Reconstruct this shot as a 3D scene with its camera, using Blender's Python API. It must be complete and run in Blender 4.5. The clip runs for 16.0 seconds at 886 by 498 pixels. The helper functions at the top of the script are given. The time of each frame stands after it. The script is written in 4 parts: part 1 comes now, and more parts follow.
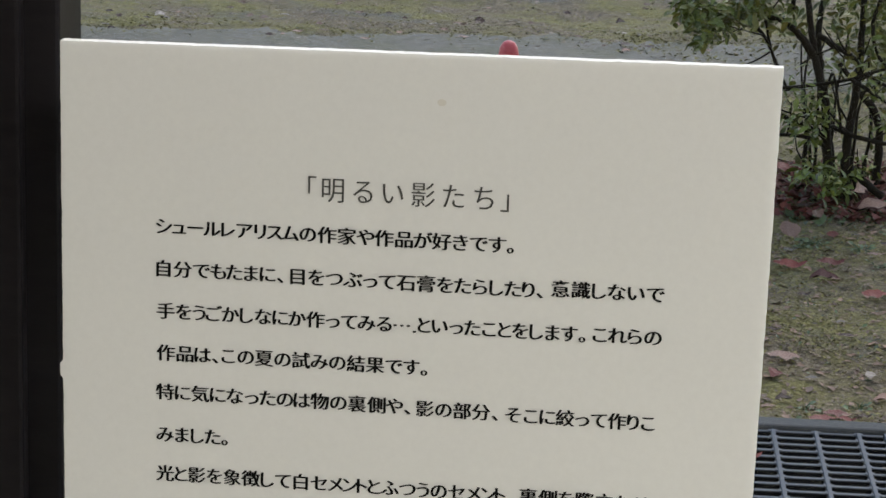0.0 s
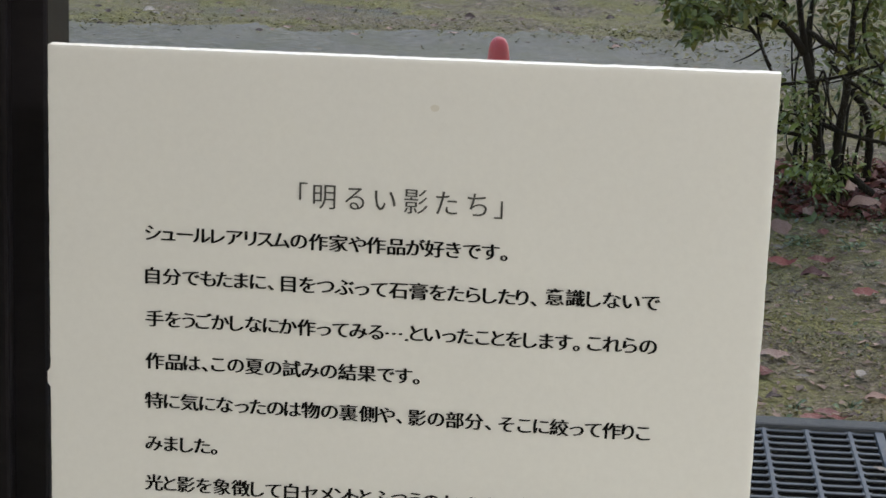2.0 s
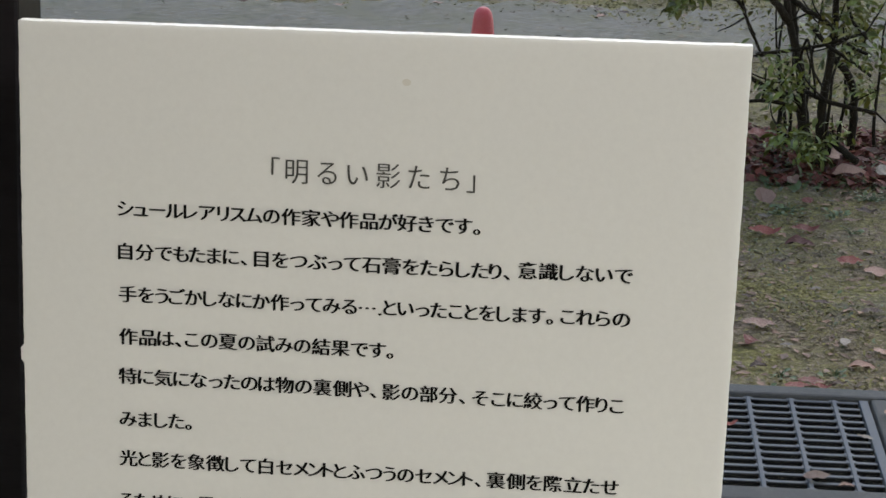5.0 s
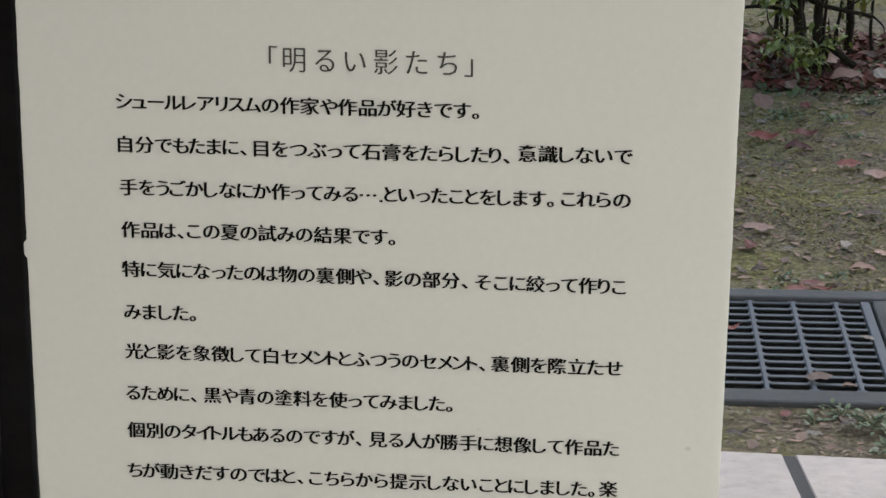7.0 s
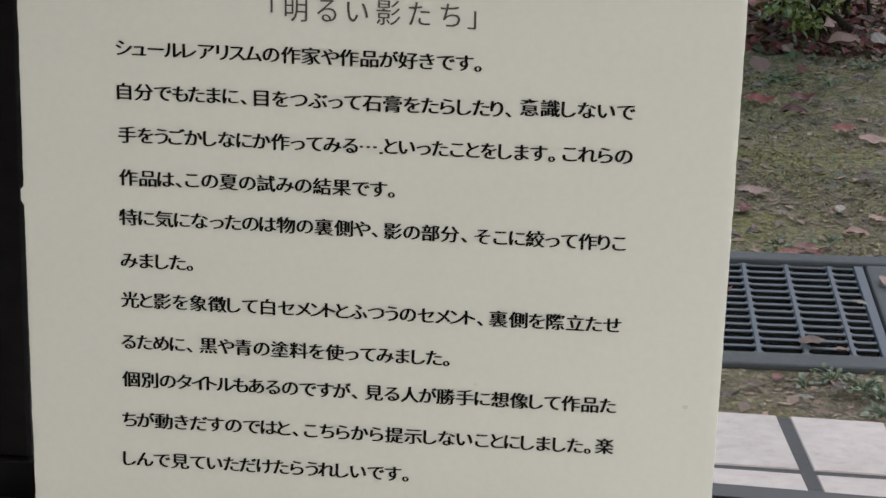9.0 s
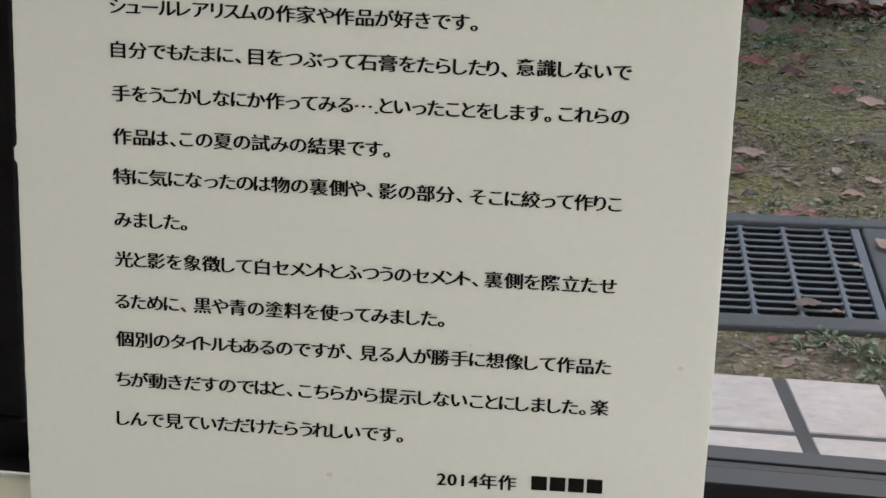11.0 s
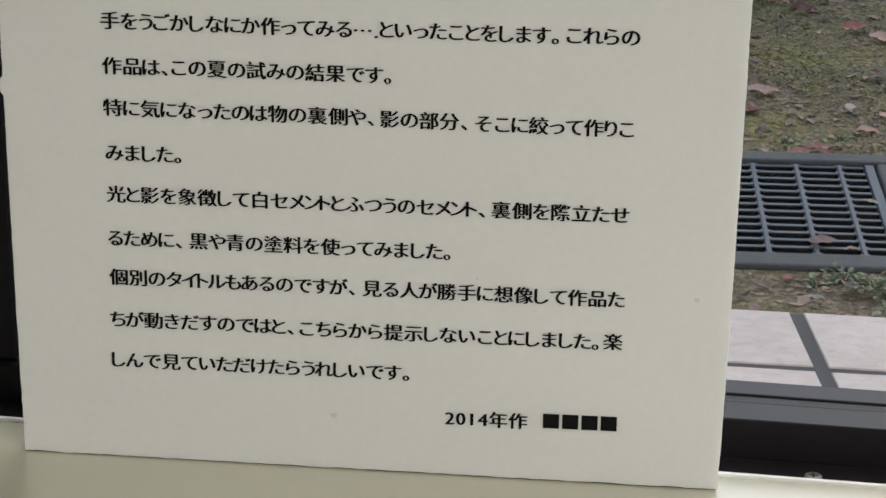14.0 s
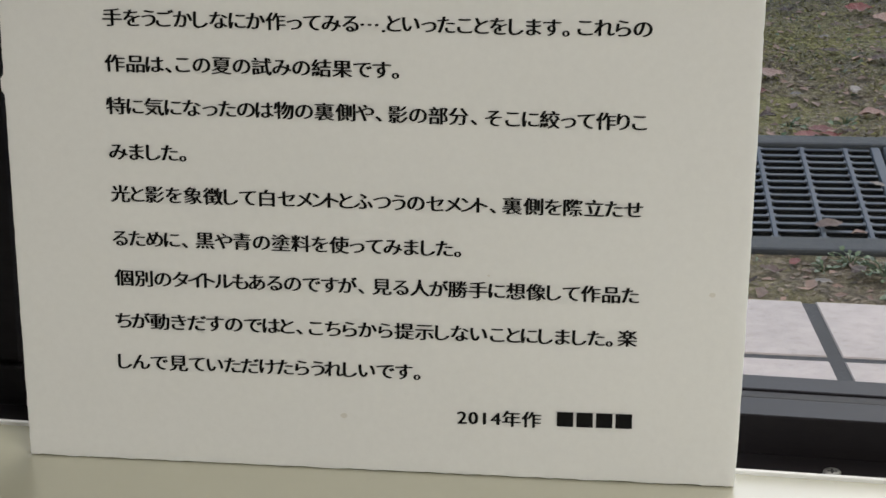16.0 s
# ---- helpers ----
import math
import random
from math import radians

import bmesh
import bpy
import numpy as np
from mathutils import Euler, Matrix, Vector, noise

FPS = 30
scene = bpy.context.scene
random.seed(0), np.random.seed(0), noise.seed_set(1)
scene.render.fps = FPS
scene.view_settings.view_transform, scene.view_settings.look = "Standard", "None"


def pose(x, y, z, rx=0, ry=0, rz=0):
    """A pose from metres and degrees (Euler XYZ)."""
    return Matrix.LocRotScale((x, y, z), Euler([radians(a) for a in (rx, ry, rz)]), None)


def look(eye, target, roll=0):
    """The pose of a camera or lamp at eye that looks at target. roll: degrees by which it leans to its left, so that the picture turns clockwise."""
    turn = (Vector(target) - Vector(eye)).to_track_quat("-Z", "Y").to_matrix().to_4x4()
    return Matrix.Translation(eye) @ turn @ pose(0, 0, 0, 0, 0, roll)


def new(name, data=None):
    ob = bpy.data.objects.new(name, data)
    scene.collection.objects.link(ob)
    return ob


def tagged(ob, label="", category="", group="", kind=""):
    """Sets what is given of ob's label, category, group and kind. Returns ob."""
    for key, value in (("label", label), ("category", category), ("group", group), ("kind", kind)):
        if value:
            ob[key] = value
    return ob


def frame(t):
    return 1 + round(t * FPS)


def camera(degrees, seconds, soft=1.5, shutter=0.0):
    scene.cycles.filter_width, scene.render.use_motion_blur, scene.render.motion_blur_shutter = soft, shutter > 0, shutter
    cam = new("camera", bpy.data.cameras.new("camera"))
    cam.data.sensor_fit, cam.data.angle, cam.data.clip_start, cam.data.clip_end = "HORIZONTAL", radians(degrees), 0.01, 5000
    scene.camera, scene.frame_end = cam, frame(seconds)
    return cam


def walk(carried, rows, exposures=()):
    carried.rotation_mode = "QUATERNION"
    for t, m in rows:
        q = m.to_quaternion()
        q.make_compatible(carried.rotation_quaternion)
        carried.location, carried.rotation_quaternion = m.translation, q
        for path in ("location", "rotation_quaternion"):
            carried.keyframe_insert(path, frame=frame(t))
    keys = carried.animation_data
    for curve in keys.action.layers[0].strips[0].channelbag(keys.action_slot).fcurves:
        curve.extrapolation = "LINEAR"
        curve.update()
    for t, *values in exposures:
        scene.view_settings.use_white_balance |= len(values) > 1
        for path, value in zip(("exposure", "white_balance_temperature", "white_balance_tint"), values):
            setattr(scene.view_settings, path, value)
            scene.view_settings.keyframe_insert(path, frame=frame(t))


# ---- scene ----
# Camera: seconds, place, downward tilt, roll, turn to the left (degrees).
cam = camera(22.186, 16.0, soft=1.5)
PATH = [
    (0.0, 0.1776, -0.6334, 0.3227, 14.614, 1.517, 5.658),
    (0.5, 0.1778, -0.6324, 0.3244, 14.529, 1.511, 5.596),
    (1.0, 0.1773, -0.6303, 0.3241, 14.574, 1.528, 5.462),
    (1.5, 0.1756, -0.6262, 0.3232, 14.782, 1.591, 5.433),
    (2.0, 0.1756, -0.6245, 0.3240, 14.733, 1.657, 5.373),
    (2.5, 0.1772, -0.6246, 0.3252, 14.795, 1.626, 5.305),
    (3.0, 0.1785, -0.6253, 0.3264, 14.844, 1.736, 5.318),
    (5.5, 0.1806, -0.6227, 0.3242, 16.103, 1.153, 4.755),
    (6.0, 0.1825, -0.6222, 0.3181, 16.909, 0.110, 4.788),
    (6.5, 0.1796, -0.6241, 0.3157, 17.405, -0.126, 5.081),
    (7.0, 0.1799, -0.6273, 0.3161, 17.543, 0.120, 4.984),
    (7.5, 0.1794, -0.6269, 0.3155, 17.780, 0.381, 5.041),
    (8.0, 0.1795, -0.6281, 0.3154, 18.053, 0.812, 4.967),
    (8.5, 0.1776, -0.6266, 0.3142, 18.338, 0.993, 4.859),
    (9.0, 0.1775, -0.6242, 0.3133, 18.581, 1.138, 4.760),
    (11.5, 0.1777, -0.6215, 0.3112, 19.860, 1.374, 4.641),
    (12.0, 0.1796, -0.6223, 0.3099, 20.138, 1.289, 4.749),
    (12.5, 0.1821, -0.6228, 0.3095, 20.311, 1.395, 4.737),
    (13.0, 0.1820, -0.6207, 0.3075, 20.652, 1.430, 4.633),
    (13.5, 0.1824, -0.6183, 0.3063, 20.768, 1.359, 4.563),
    (14.0, 0.1777, -0.5979, 0.2990, 20.941, 0.506, 4.942),
    (14.5, 0.1715, -0.5757, 0.2914, 21.558, -0.095, 4.790),
    (15.0, 0.1725, -0.5775, 0.2928, 21.539, -0.506, 4.769),
    (15.5, 0.1753, -0.5837, 0.2965, 21.414, -0.343, 5.012),
    (16.0, 0.1747, -0.5867, 0.2983, 21.329, -0.146, 5.033),
]


def view(x, y, z, tilt, roll, turn):
    return pose(x, y, z, 0, 0, turn) @ pose(0, 0, 0, 90 - tilt) @ pose(0, 0, 0, 0, 0, roll)


walk(cam, [(row[0], view(*row[1:])) for row in PATH], exposures=[(0.0, 0.04), (3.0, 0.03), (7.0, -0.02), (12.0, -0.04), (14.5, -0.07), (16.0, -0.07)])

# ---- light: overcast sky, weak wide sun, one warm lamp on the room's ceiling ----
world = bpy.data.worlds.new("sky")
scene.world = world
world.use_nodes = True
wn = world.node_tree
wn.nodes.clear()
w_out = wn.nodes.new("ShaderNodeOutputWorld")
w_bg = wn.nodes.new("ShaderNodeBackground")
w_sky = wn.nodes.new("ShaderNodeTexSky")
w_sky.sky_type = "NISHITA"
w_sky.sun_disc = False
w_sky.sun_elevation = radians(38)
w_sky.sun_rotation = radians(20)
w_sky.dust_density = 0.9
w_sky.air_density = 1.25
w_bg.inputs["Strength"].default_value = 0.24
wn.links.new(w_sky.outputs[0], w_bg.inputs[0])
wn.links.new(w_bg.outputs[0], w_out.inputs[0])

sun = new("sun", bpy.data.lights.new("sun", "SUN"))
sun.data.energy = 1.05
sun.data.angle = radians(40)
sun.data.color = (1.0, 0.965, 0.92)
sun.matrix_world = look((1.5, 5, 8), (0, 0, 0))

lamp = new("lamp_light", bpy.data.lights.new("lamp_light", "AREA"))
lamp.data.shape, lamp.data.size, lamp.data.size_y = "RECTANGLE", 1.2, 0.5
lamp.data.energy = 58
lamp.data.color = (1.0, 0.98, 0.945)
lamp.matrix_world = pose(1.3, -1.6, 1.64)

# ---- materials ----


def noise_node(nt, scale, detail=6, rough=0.6, coord="Object", stretch=(1, 1, 1)):
    tc = nt.nodes.new("ShaderNodeTexCoord")
    mp = nt.nodes.new("ShaderNodeMapping")
    mp.inputs["Scale"].default_value = stretch
    n = nt.nodes.new("ShaderNodeTexNoise")
    n.inputs["Scale"].default_value = scale
    n.inputs["Detail"].default_value = detail
    n.inputs["Roughness"].default_value = rough
    nt.links.new(tc.outputs[coord], mp.inputs[0])
    nt.links.new(mp.outputs[0], n.inputs["Vector"])
    return n


def ramp_node(nt, source, stops):
    r = nt.nodes.new("ShaderNodeValToRGB")
    el = r.color_ramp.elements
    el[0].position, el[0].color = stops[0][0], (*stops[0][1], 1)
    el[1].position, el[1].color = stops[-1][0], (*stops[-1][1], 1)
    for pos, col in stops[1:-1]:
        e = el.new(pos)
        e.color = (*col, 1)
    nt.links.new(source, r.inputs[0])
    return r


def mix_node(nt, fac, a, b, mode="MIX"):
    m = nt.nodes.new("ShaderNodeMix")
    m.data_type, m.blend_type = "RGBA", mode
    for value, socket in ((fac, m.inputs["Factor"]), (a, m.inputs["A"]), (b, m.inputs["B"])):
        s = [k for k in m.inputs if k.name == socket.name and k.enabled][0]
        if isinstance(value, bpy.types.NodeSocket):
            nt.links.new(value, s)
        else:
            s.default_value = value
    return [k for k in m.outputs if k.enabled][0]


def surface(name, coarse, fine, scale_coarse, scale_fine, rough=(0.5, 0.7), bump=0.2, metal=0.0,
            coord="Object", stretch=(1, 1, 1), vary=None, bump_size=0.002, specular=0.5, amount=0.5, glow=0.0, tint=None, ior=1.5):
    """A material with variation at two scales: stops of a coarse ramp, stops of a fine one over it, uneven gloss and a bump."""
    m = bpy.data.materials.new(name)
    m.use_nodes = True
    nt = m.node_tree
    b = nt.nodes["Principled BSDF"]
    n1 = noise_node(nt, scale_coarse, 4, 0.6, coord, stretch)
    n2 = noise_node(nt, scale_fine, 8, 0.7, coord, stretch)
    r1, r2 = ramp_node(nt, n1.outputs["Fac"], coarse), ramp_node(nt, n2.outputs["Fac"], fine)
    col = mix_node(nt, amount, r1.outputs[0], r2.outputs[0])
    if vary:
        info = nt.nodes.new("ShaderNodeObjectInfo" if vary == "object" else "ShaderNodeNewGeometry")
        rnd = info.outputs["Random" if vary == "object" else "Random Per Island"]
        hsv = nt.nodes.new("ShaderNodeHueSaturation")
        mr = nt.nodes.new("ShaderNodeMapRange")
        mr.inputs["To Min"].default_value, mr.inputs["To Max"].default_value = 0.5, 1.5
        nt.links.new(rnd, mr.inputs["Value"])
        nt.links.new(mr.outputs[0], hsv.inputs["Value"])
        nt.links.new(col, hsv.inputs["Color"])
        col = hsv.outputs[0]
    nt.links.new(col, b.inputs["Base Color"])
    rr = nt.nodes.new("ShaderNodeMapRange")
    rr.inputs["To Min"].default_value, rr.inputs["To Max"].default_value = rough
    nt.links.new(n2.outputs["Fac"], rr.inputs["Value"])
    nt.links.new(rr.outputs[0], b.inputs["Roughness"])
    b.inputs["Metallic"].default_value = metal
    b.inputs["Specular IOR Level"].default_value = specular
    b.inputs["IOR"].default_value = ior
    if tint:
        b.inputs["Specular Tint"].default_value = (*tint, 1)
    if glow:
        b.inputs["Subsurface Weight"].default_value = glow
        b.inputs["Subsurface Radius"].default_value = (1.0, 1.0, 1.0)
        b.inputs["Subsurface Scale"].default_value = 0.0028
    if bump:
        bp = nt.nodes.new("ShaderNodeBump")
        bp.inputs["Strength"].default_value, bp.inputs["Distance"].default_value = bump, bump_size
        nt.links.new(n2.outputs["Fac"], bp.inputs["Height"])
        nt.links.new(bp.outputs[0], b.inputs["Normal"])
    return m


M_PAPER = surface("paper", [(0.3, (0.715, 0.715, 0.70)), (0.7, (0.745, 0.745, 0.73))], [(0.35, (0.705, 0.705, 0.69)), (0.65, (0.76, 0.76, 0.745))],
                  9, 380, (0.55, 0.75), 0.06, bump_size=0.0004, specular=0.3, glow=0.55)
M_FOAM = surface("foam", [(0.3, (0.80, 0.80, 0.79)), (0.7, (0.86, 0.86, 0.85))], [(0.3, (0.78, 0.78, 0.77)), (0.7, (0.88, 0.88, 0.87))], 40, 900, (0.7, 0.9), 0.4, bump_size=0.0005, glow=0.8)
M_INK = surface("black_ink", [(0.3, (0.004, 0.004, 0.004)), (0.7, (0.008, 0.008, 0.008))], [(0.3, (0.004, 0.004, 0.004)), (0.7, (0.012, 0.012, 0.012))], 60, 900, (0.6, 0.8), 0, specular=0.1)
M_INK_GREY = surface("grey_ink", [(0.3, (0.03, 0.03, 0.03)), (0.7, (0.07, 0.07, 0.065))], [(0.3, (0.015, 0.015, 0.015)), (0.7, (0.12, 0.12, 0.115))], 60, 1200, (0.5, 0.7), 0)
M_SPOT = surface("paper_spot", [(0.3, (0.60, 0.58, 0.53)), (0.7, (0.66, 0.64, 0.59))], [(0.3, (0.6, 0.58, 0.53)), (0.7, (0.67, 0.65, 0.6))], 60, 900, (0.5, 0.7), 0)
M_SILL = surface("sill_paint", [(0.3, (0.455, 0.445, 0.345)), (0.7, (0.49, 0.48, 0.38))], [(0.2, (0.46, 0.45, 0.345)), (0.8, (0.48, 0.47, 0.365))], 6, 160, (0.20, 0.25), 0.02, bump_size=0.0006, specular=1.0, ior=1.8)
M_WALL = surface("wall_plaster", [(0.3, (0.62, 0.61, 0.57)), (0.7, (0.68, 0.67, 0.63))], [(0.3, (0.60, 0.59, 0.55)), (0.7, (0.70, 0.69, 0.65))], 2, 90, (0.7, 0.9), 0.2)
M_FLOOR = surface("floor_boards", [(0.3, (0.20, 0.12, 0.06)), (0.7, (0.30, 0.19, 0.10))], [(0.3, (0.17, 0.10, 0.05)), (0.7, (0.33, 0.21, 0.12))], 2, 40, (0.35, 0.55), 0.1, stretch=(0.2, 3, 1))
M_BRONZE = surface("bronze_aluminium", [(0.3, (0.011, 0.0095, 0.0105)), (0.7, (0.016, 0.014, 0.015))], [(0.3, (0.009, 0.008, 0.009)), (0.7, (0.019, 0.017, 0.018))],
                   8, 300, (0.28, 0.42), 0.05, stretch=(0.3, 1, 1), bump_size=0.0003, specular=0.12, tint=(0.80, 0.86, 1.0))
M_RUBBER = surface("gasket_rubber", [(0.3, (0.014, 0.014, 0.015)), (0.7, (0.022, 0.022, 0.023))], [(0.3, (0.012, 0.012, 0.013)), (0.7, (0.03, 0.03, 0.031))], 20, 400, (0.6, 0.8), 0.1)
M_STEEL = surface("screw_steel", [(0.3, (0.34, 0.34, 0.31)), (0.7, (0.45, 0.45, 0.42))], [(0.3, (0.25, 0.24, 0.22)), (0.7, (0.5, 0.5, 0.47))], 300, 1500, (0.3, 0.5), 0.1, metal=0.9, bump_size=0.0002)
M_GALV = surface("galvanised_steel", [(0.3, (0.046, 0.056, 0.072)), (0.7, (0.080, 0.094, 0.116))], [(0.3, (0.034, 0.042, 0.054)), (0.7, (0.10, 0.115, 0.138))], 12, 220, (0.55, 0.75), 0.15, metal=0.2)
# near-black steel for the grate: the slots' shade is put into its colour
M_FLANK_SHADE = surface("shaded_flank_steel", [(0.3, (0.007, 0.008, 0.0095)), (0.7, (0.012, 0.0135, 0.015))], [(0.3, (0.005, 0.006, 0.007)), (0.7, (0.016, 0.0175, 0.019))], 12, 220, (0.9, 1.0), 0.3, specular=0.05)
M_CONCRETE = surface("drain_concrete", [(0.3, (0.042, 0.044, 0.046)), (0.7, (0.075, 0.076, 0.077))], [(0.3, (0.03, 0.032, 0.03)), (0.7, (0.105, 0.103, 0.10))], 9, 160, (0.75, 0.95), 0.5)
M_PLINTH = surface("plinth_mortar", [(0.3, (0.030, 0.030, 0.033)), (0.7, (0.05, 0.05, 0.053))], [(0.3, (0.022, 0.022, 0.025)), (0.7, (0.07, 0.07, 0.073))], 18, 400, (0.8, 0.95), 0.6, bump_size=0.001)
M_TILE = surface("stone_tile", [(0.35, (0.27, 0.232, 0.212)), (0.65, (0.41, 0.35, 0.325))], [(0.29, (0.10, 0.088, 0.08)), (0.35, (0.28, 0.24, 0.22)), (0.45, (0.355, 0.305, 0.285)), (0.65, (0.43, 0.372, 0.35))],
                 24, 150, (0.45, 0.7), 0.35, stretch=(0.8, 1.1, 1), bump_size=0.0012, amount=0.6)
M_RED = surface("red_plastic", [(0.3, (0.50, 0.045, 0.055)), (0.7, (0.60, 0.07, 0.075))], [(0.3, (0.45, 0.05, 0.055)), (0.7, (0.62, 0.09, 0.09))], 30, 300, (0.35, 0.55), 0.1)
M_BARK = surface("bark", [(0.3, (0.010, 0.0075, 0.005)), (0.7, (0.026, 0.020, 0.013))], [(0.3, (0.006, 0.005, 0.0035)), (0.7, (0.042, 0.033, 0.022))], 20, 180, (0.8, 0.95), 0.7, specular=0.2)
M_LEAF = surface("green_leaf", [(0.3, (0.06, 0.095, 0.014)), (0.7, (0.17, 0.21, 0.032))], [(0.3, (0.028, 0.05, 0.010)), (0.7, (0.27, 0.30, 0.06))], 9, 120, (0.38, 0.6), 0.2, vary="island")
M_LEAF_YELLOW = surface("yellowing_leaf", [(0.3, (0.14, 0.16, 0.03)), (0.7, (0.24, 0.22, 0.05))], [(0.3, (0.12, 0.14, 0.03)), (0.7, (0.28, 0.23, 0.06))], 12, 120, (0.4, 0.6), 0.2, vary="island")
M_WEED = surface("weed_leaf", [(0.3, (0.06, 0.095, 0.03)), (0.7, (0.10, 0.14, 0.05))], [(0.3, (0.05, 0.08, 0.03)), (0.7, (0.14, 0.17, 0.08))], 20, 200, (0.4, 0.6), 0.2, vary="island")
M_SHARD = surface("leaf_shards", [(0.3, (0.13, 0.065, 0.04)), (0.7, (0.28, 0.165, 0.105))], [(0.3, (0.06, 0.034, 0.022)), (0.7, (0.40, 0.255, 0.17))], 9, 90, (0.5, 0.8), 0.3, vary="island")
M_DRY_RED = surface("red_dry_leaf", [(0.3, (0.085, 0.012, 0.008)), (0.7, (0.18, 0.030, 0.017))], [(0.3, (0.04, 0.009, 0.007)), (0.7, (0.26, 0.055, 0.034))], 25, 60, (0.45, 0.7), 0.4, vary="object")
M_DRY_PINK = surface("pale_dry_leaf", [(0.38, (0.15, 0.055, 0.032)), (0.55, (0.34, 0.20, 0.145))], [(0.36, (0.09, 0.045, 0.03)), (0.6, (0.42, 0.27, 0.20))], 40, 90, (0.45, 0.7), 0.4, vary="object")
M_DRY_BROWN = surface("brown_dry_leaf", [(0.3, (0.055, 0.028, 0.018)), (0.7, (0.12, 0.065, 0.043))], [(0.3, (0.035, 0.022, 0.016)), (0.7, (0.17, 0.10, 0.07))], 25, 200, (0.5, 0.8), 0.4, vary="object")
M_DRY_GREY = surface("grey_dry_leaf", [(0.3, (0.25, 0.20, 0.155)), (0.7, (0.37, 0.30, 0.235))], [(0.3, (0.21, 0.165, 0.13)), (0.7, (0.42, 0.35, 0.275))], 25, 200, (0.5, 0.8), 0.4, vary="object")
M_CRUMB = surface("litter_crumbs", [(0.3, (0.125, 0.088, 0.055)), (0.7, (0.245, 0.185, 0.12))], [(0.3, (0.095, 0.066, 0.042)), (0.7, (0.32, 0.245, 0.16))], 7, 90, (0.6, 0.9), 0.3, vary="island")
M_HEAP = surface("heaped_dead_leaf", [(0.3, (0.055, 0.012, 0.008)), (0.7, (0.15, 0.034, 0.021))], [(0.3, (0.02, 0.006, 0.005)), (0.7, (0.25, 0.07, 0.045))], 12, 70, (0.6, 0.9), 0.4, vary="island")
M_MOSS = surface("moss", [(0.3, (0.13, 0.115, 0.032)), (0.7, (0.24, 0.205, 0.065))], [(0.3, (0.11, 0.098, 0.032)), (0.7, (0.30, 0.255, 0.095))], 6, 90, (0.8, 1.0), 0.3, vary="island")
M_PATH = surface("path_grit", [(0.38, (0.105, 0.097, 0.048)), (0.50, (0.125, 0.113, 0.078)), (0.64, (0.145, 0.130, 0.105))], [(0.36, (0.047, 0.042, 0.029)), (0.5, (0.14, 0.126, 0.092)), (0.64, (0.26, 0.23, 0.17))], 9, 48, (0.8, 1.0), 0.6)
M_WHITE = surface("white_lamp_body", [(0.3, (0.78, 0.78, 0.76)), (0.7, (0.82, 0.82, 0.80))], [(0.3, (0.77, 0.77, 0.75)), (0.7, (0.83, 0.83, 0.81))], 5, 100, (0.3, 0.45), 0.05)


def ground_material():
    """Damp soil with moss patches and grey bare spots; fine crumbs in the bump."""
    m = bpy.data.materials.new("mossy_soil")
    m.use_nodes = True
    nt = m.node_tree
    b = nt.nodes["Principled BSDF"]
    soil = ramp_node(nt, noise_node(nt, 75, 8, 0.75).outputs["Fac"], [(0.34, (0.060, 0.045, 0.029)), (0.5, (0.185, 0.143, 0.09)), (0.66, (0.40, 0.32, 0.21))])
    moss = ramp_node(nt, noise_node(nt, 90, 8, 0.75).outputs["Fac"], [(0.34, (0.067, 0.061, 0.019)), (0.5, (0.21, 0.183, 0.062)), (0.66, (0.39, 0.335, 0.145))])
    grey = ramp_node(nt, noise_node(nt, 120, 8, 0.7).outputs["Fac"], [(0.34, (0.06, 0.054, 0.044)), (0.66, (0.24, 0.215, 0.175))])
    f1 = ramp_node(nt, noise_node(nt, 4.5, 7, 0.65).outputs["Fac"], [(0.43, (0, 0, 0)), (0.60, (1, 1, 1))])
    f2 = ramp_node(nt, noise_node(nt, 2.3, 7, 0.65).outputs["Fac"], [(0.54, (0, 0, 0)), (0.66, (1, 1, 1))])
    c = mix_node(nt, f1.outputs[0], soil.outputs[0], moss.outputs[0])
    c = mix_node(nt, f2.outputs[0], c, grey.outputs[0])
    nt.links.new(c, b.inputs["Base Color"])
    b.inputs["Roughness"].default_value = 0.92
    b.inputs["Specular IOR Level"].default_value = 0.25
    bp = nt.nodes.new("ShaderNodeBump")
    bp.inputs["Strength"].default_value, bp.inputs["Distance"].default_value = 0.9, 0.006
    nt.links.new(noise_node(nt, 210, 8, 0.75).outputs["Fac"], bp.inputs["Height"])
    nt.links.new(bp.outputs[0], b.inputs["Normal"])
    return m


def glass_material():
    m = bpy.data.materials.new("window_glass")
    m.use_nodes = True
    nt = m.node_tree
    nt.nodes.clear()
    out = nt.nodes.new("ShaderNodeOutputMaterial")
    mix = nt.nodes.new("ShaderNodeMixShader")
    fr = nt.nodes.new("ShaderNodeFresnel")
    fr.inputs["IOR"].default_value = 1.22
    tr, gl = nt.nodes.new("ShaderNodeBsdfTransparent"), nt.nodes.new("ShaderNodeBsdfGlossy")
    gl.inputs["Roughness"].default_value = 0.01
    nt.links.new(fr.outputs[0], mix.inputs[0])
    nt.links.new(tr.outputs[0], mix.inputs[1])
    nt.links.new(gl.outputs[0], mix.inputs[2])
    nt.links.new(mix.outputs[0], out.inputs[0])
    return m


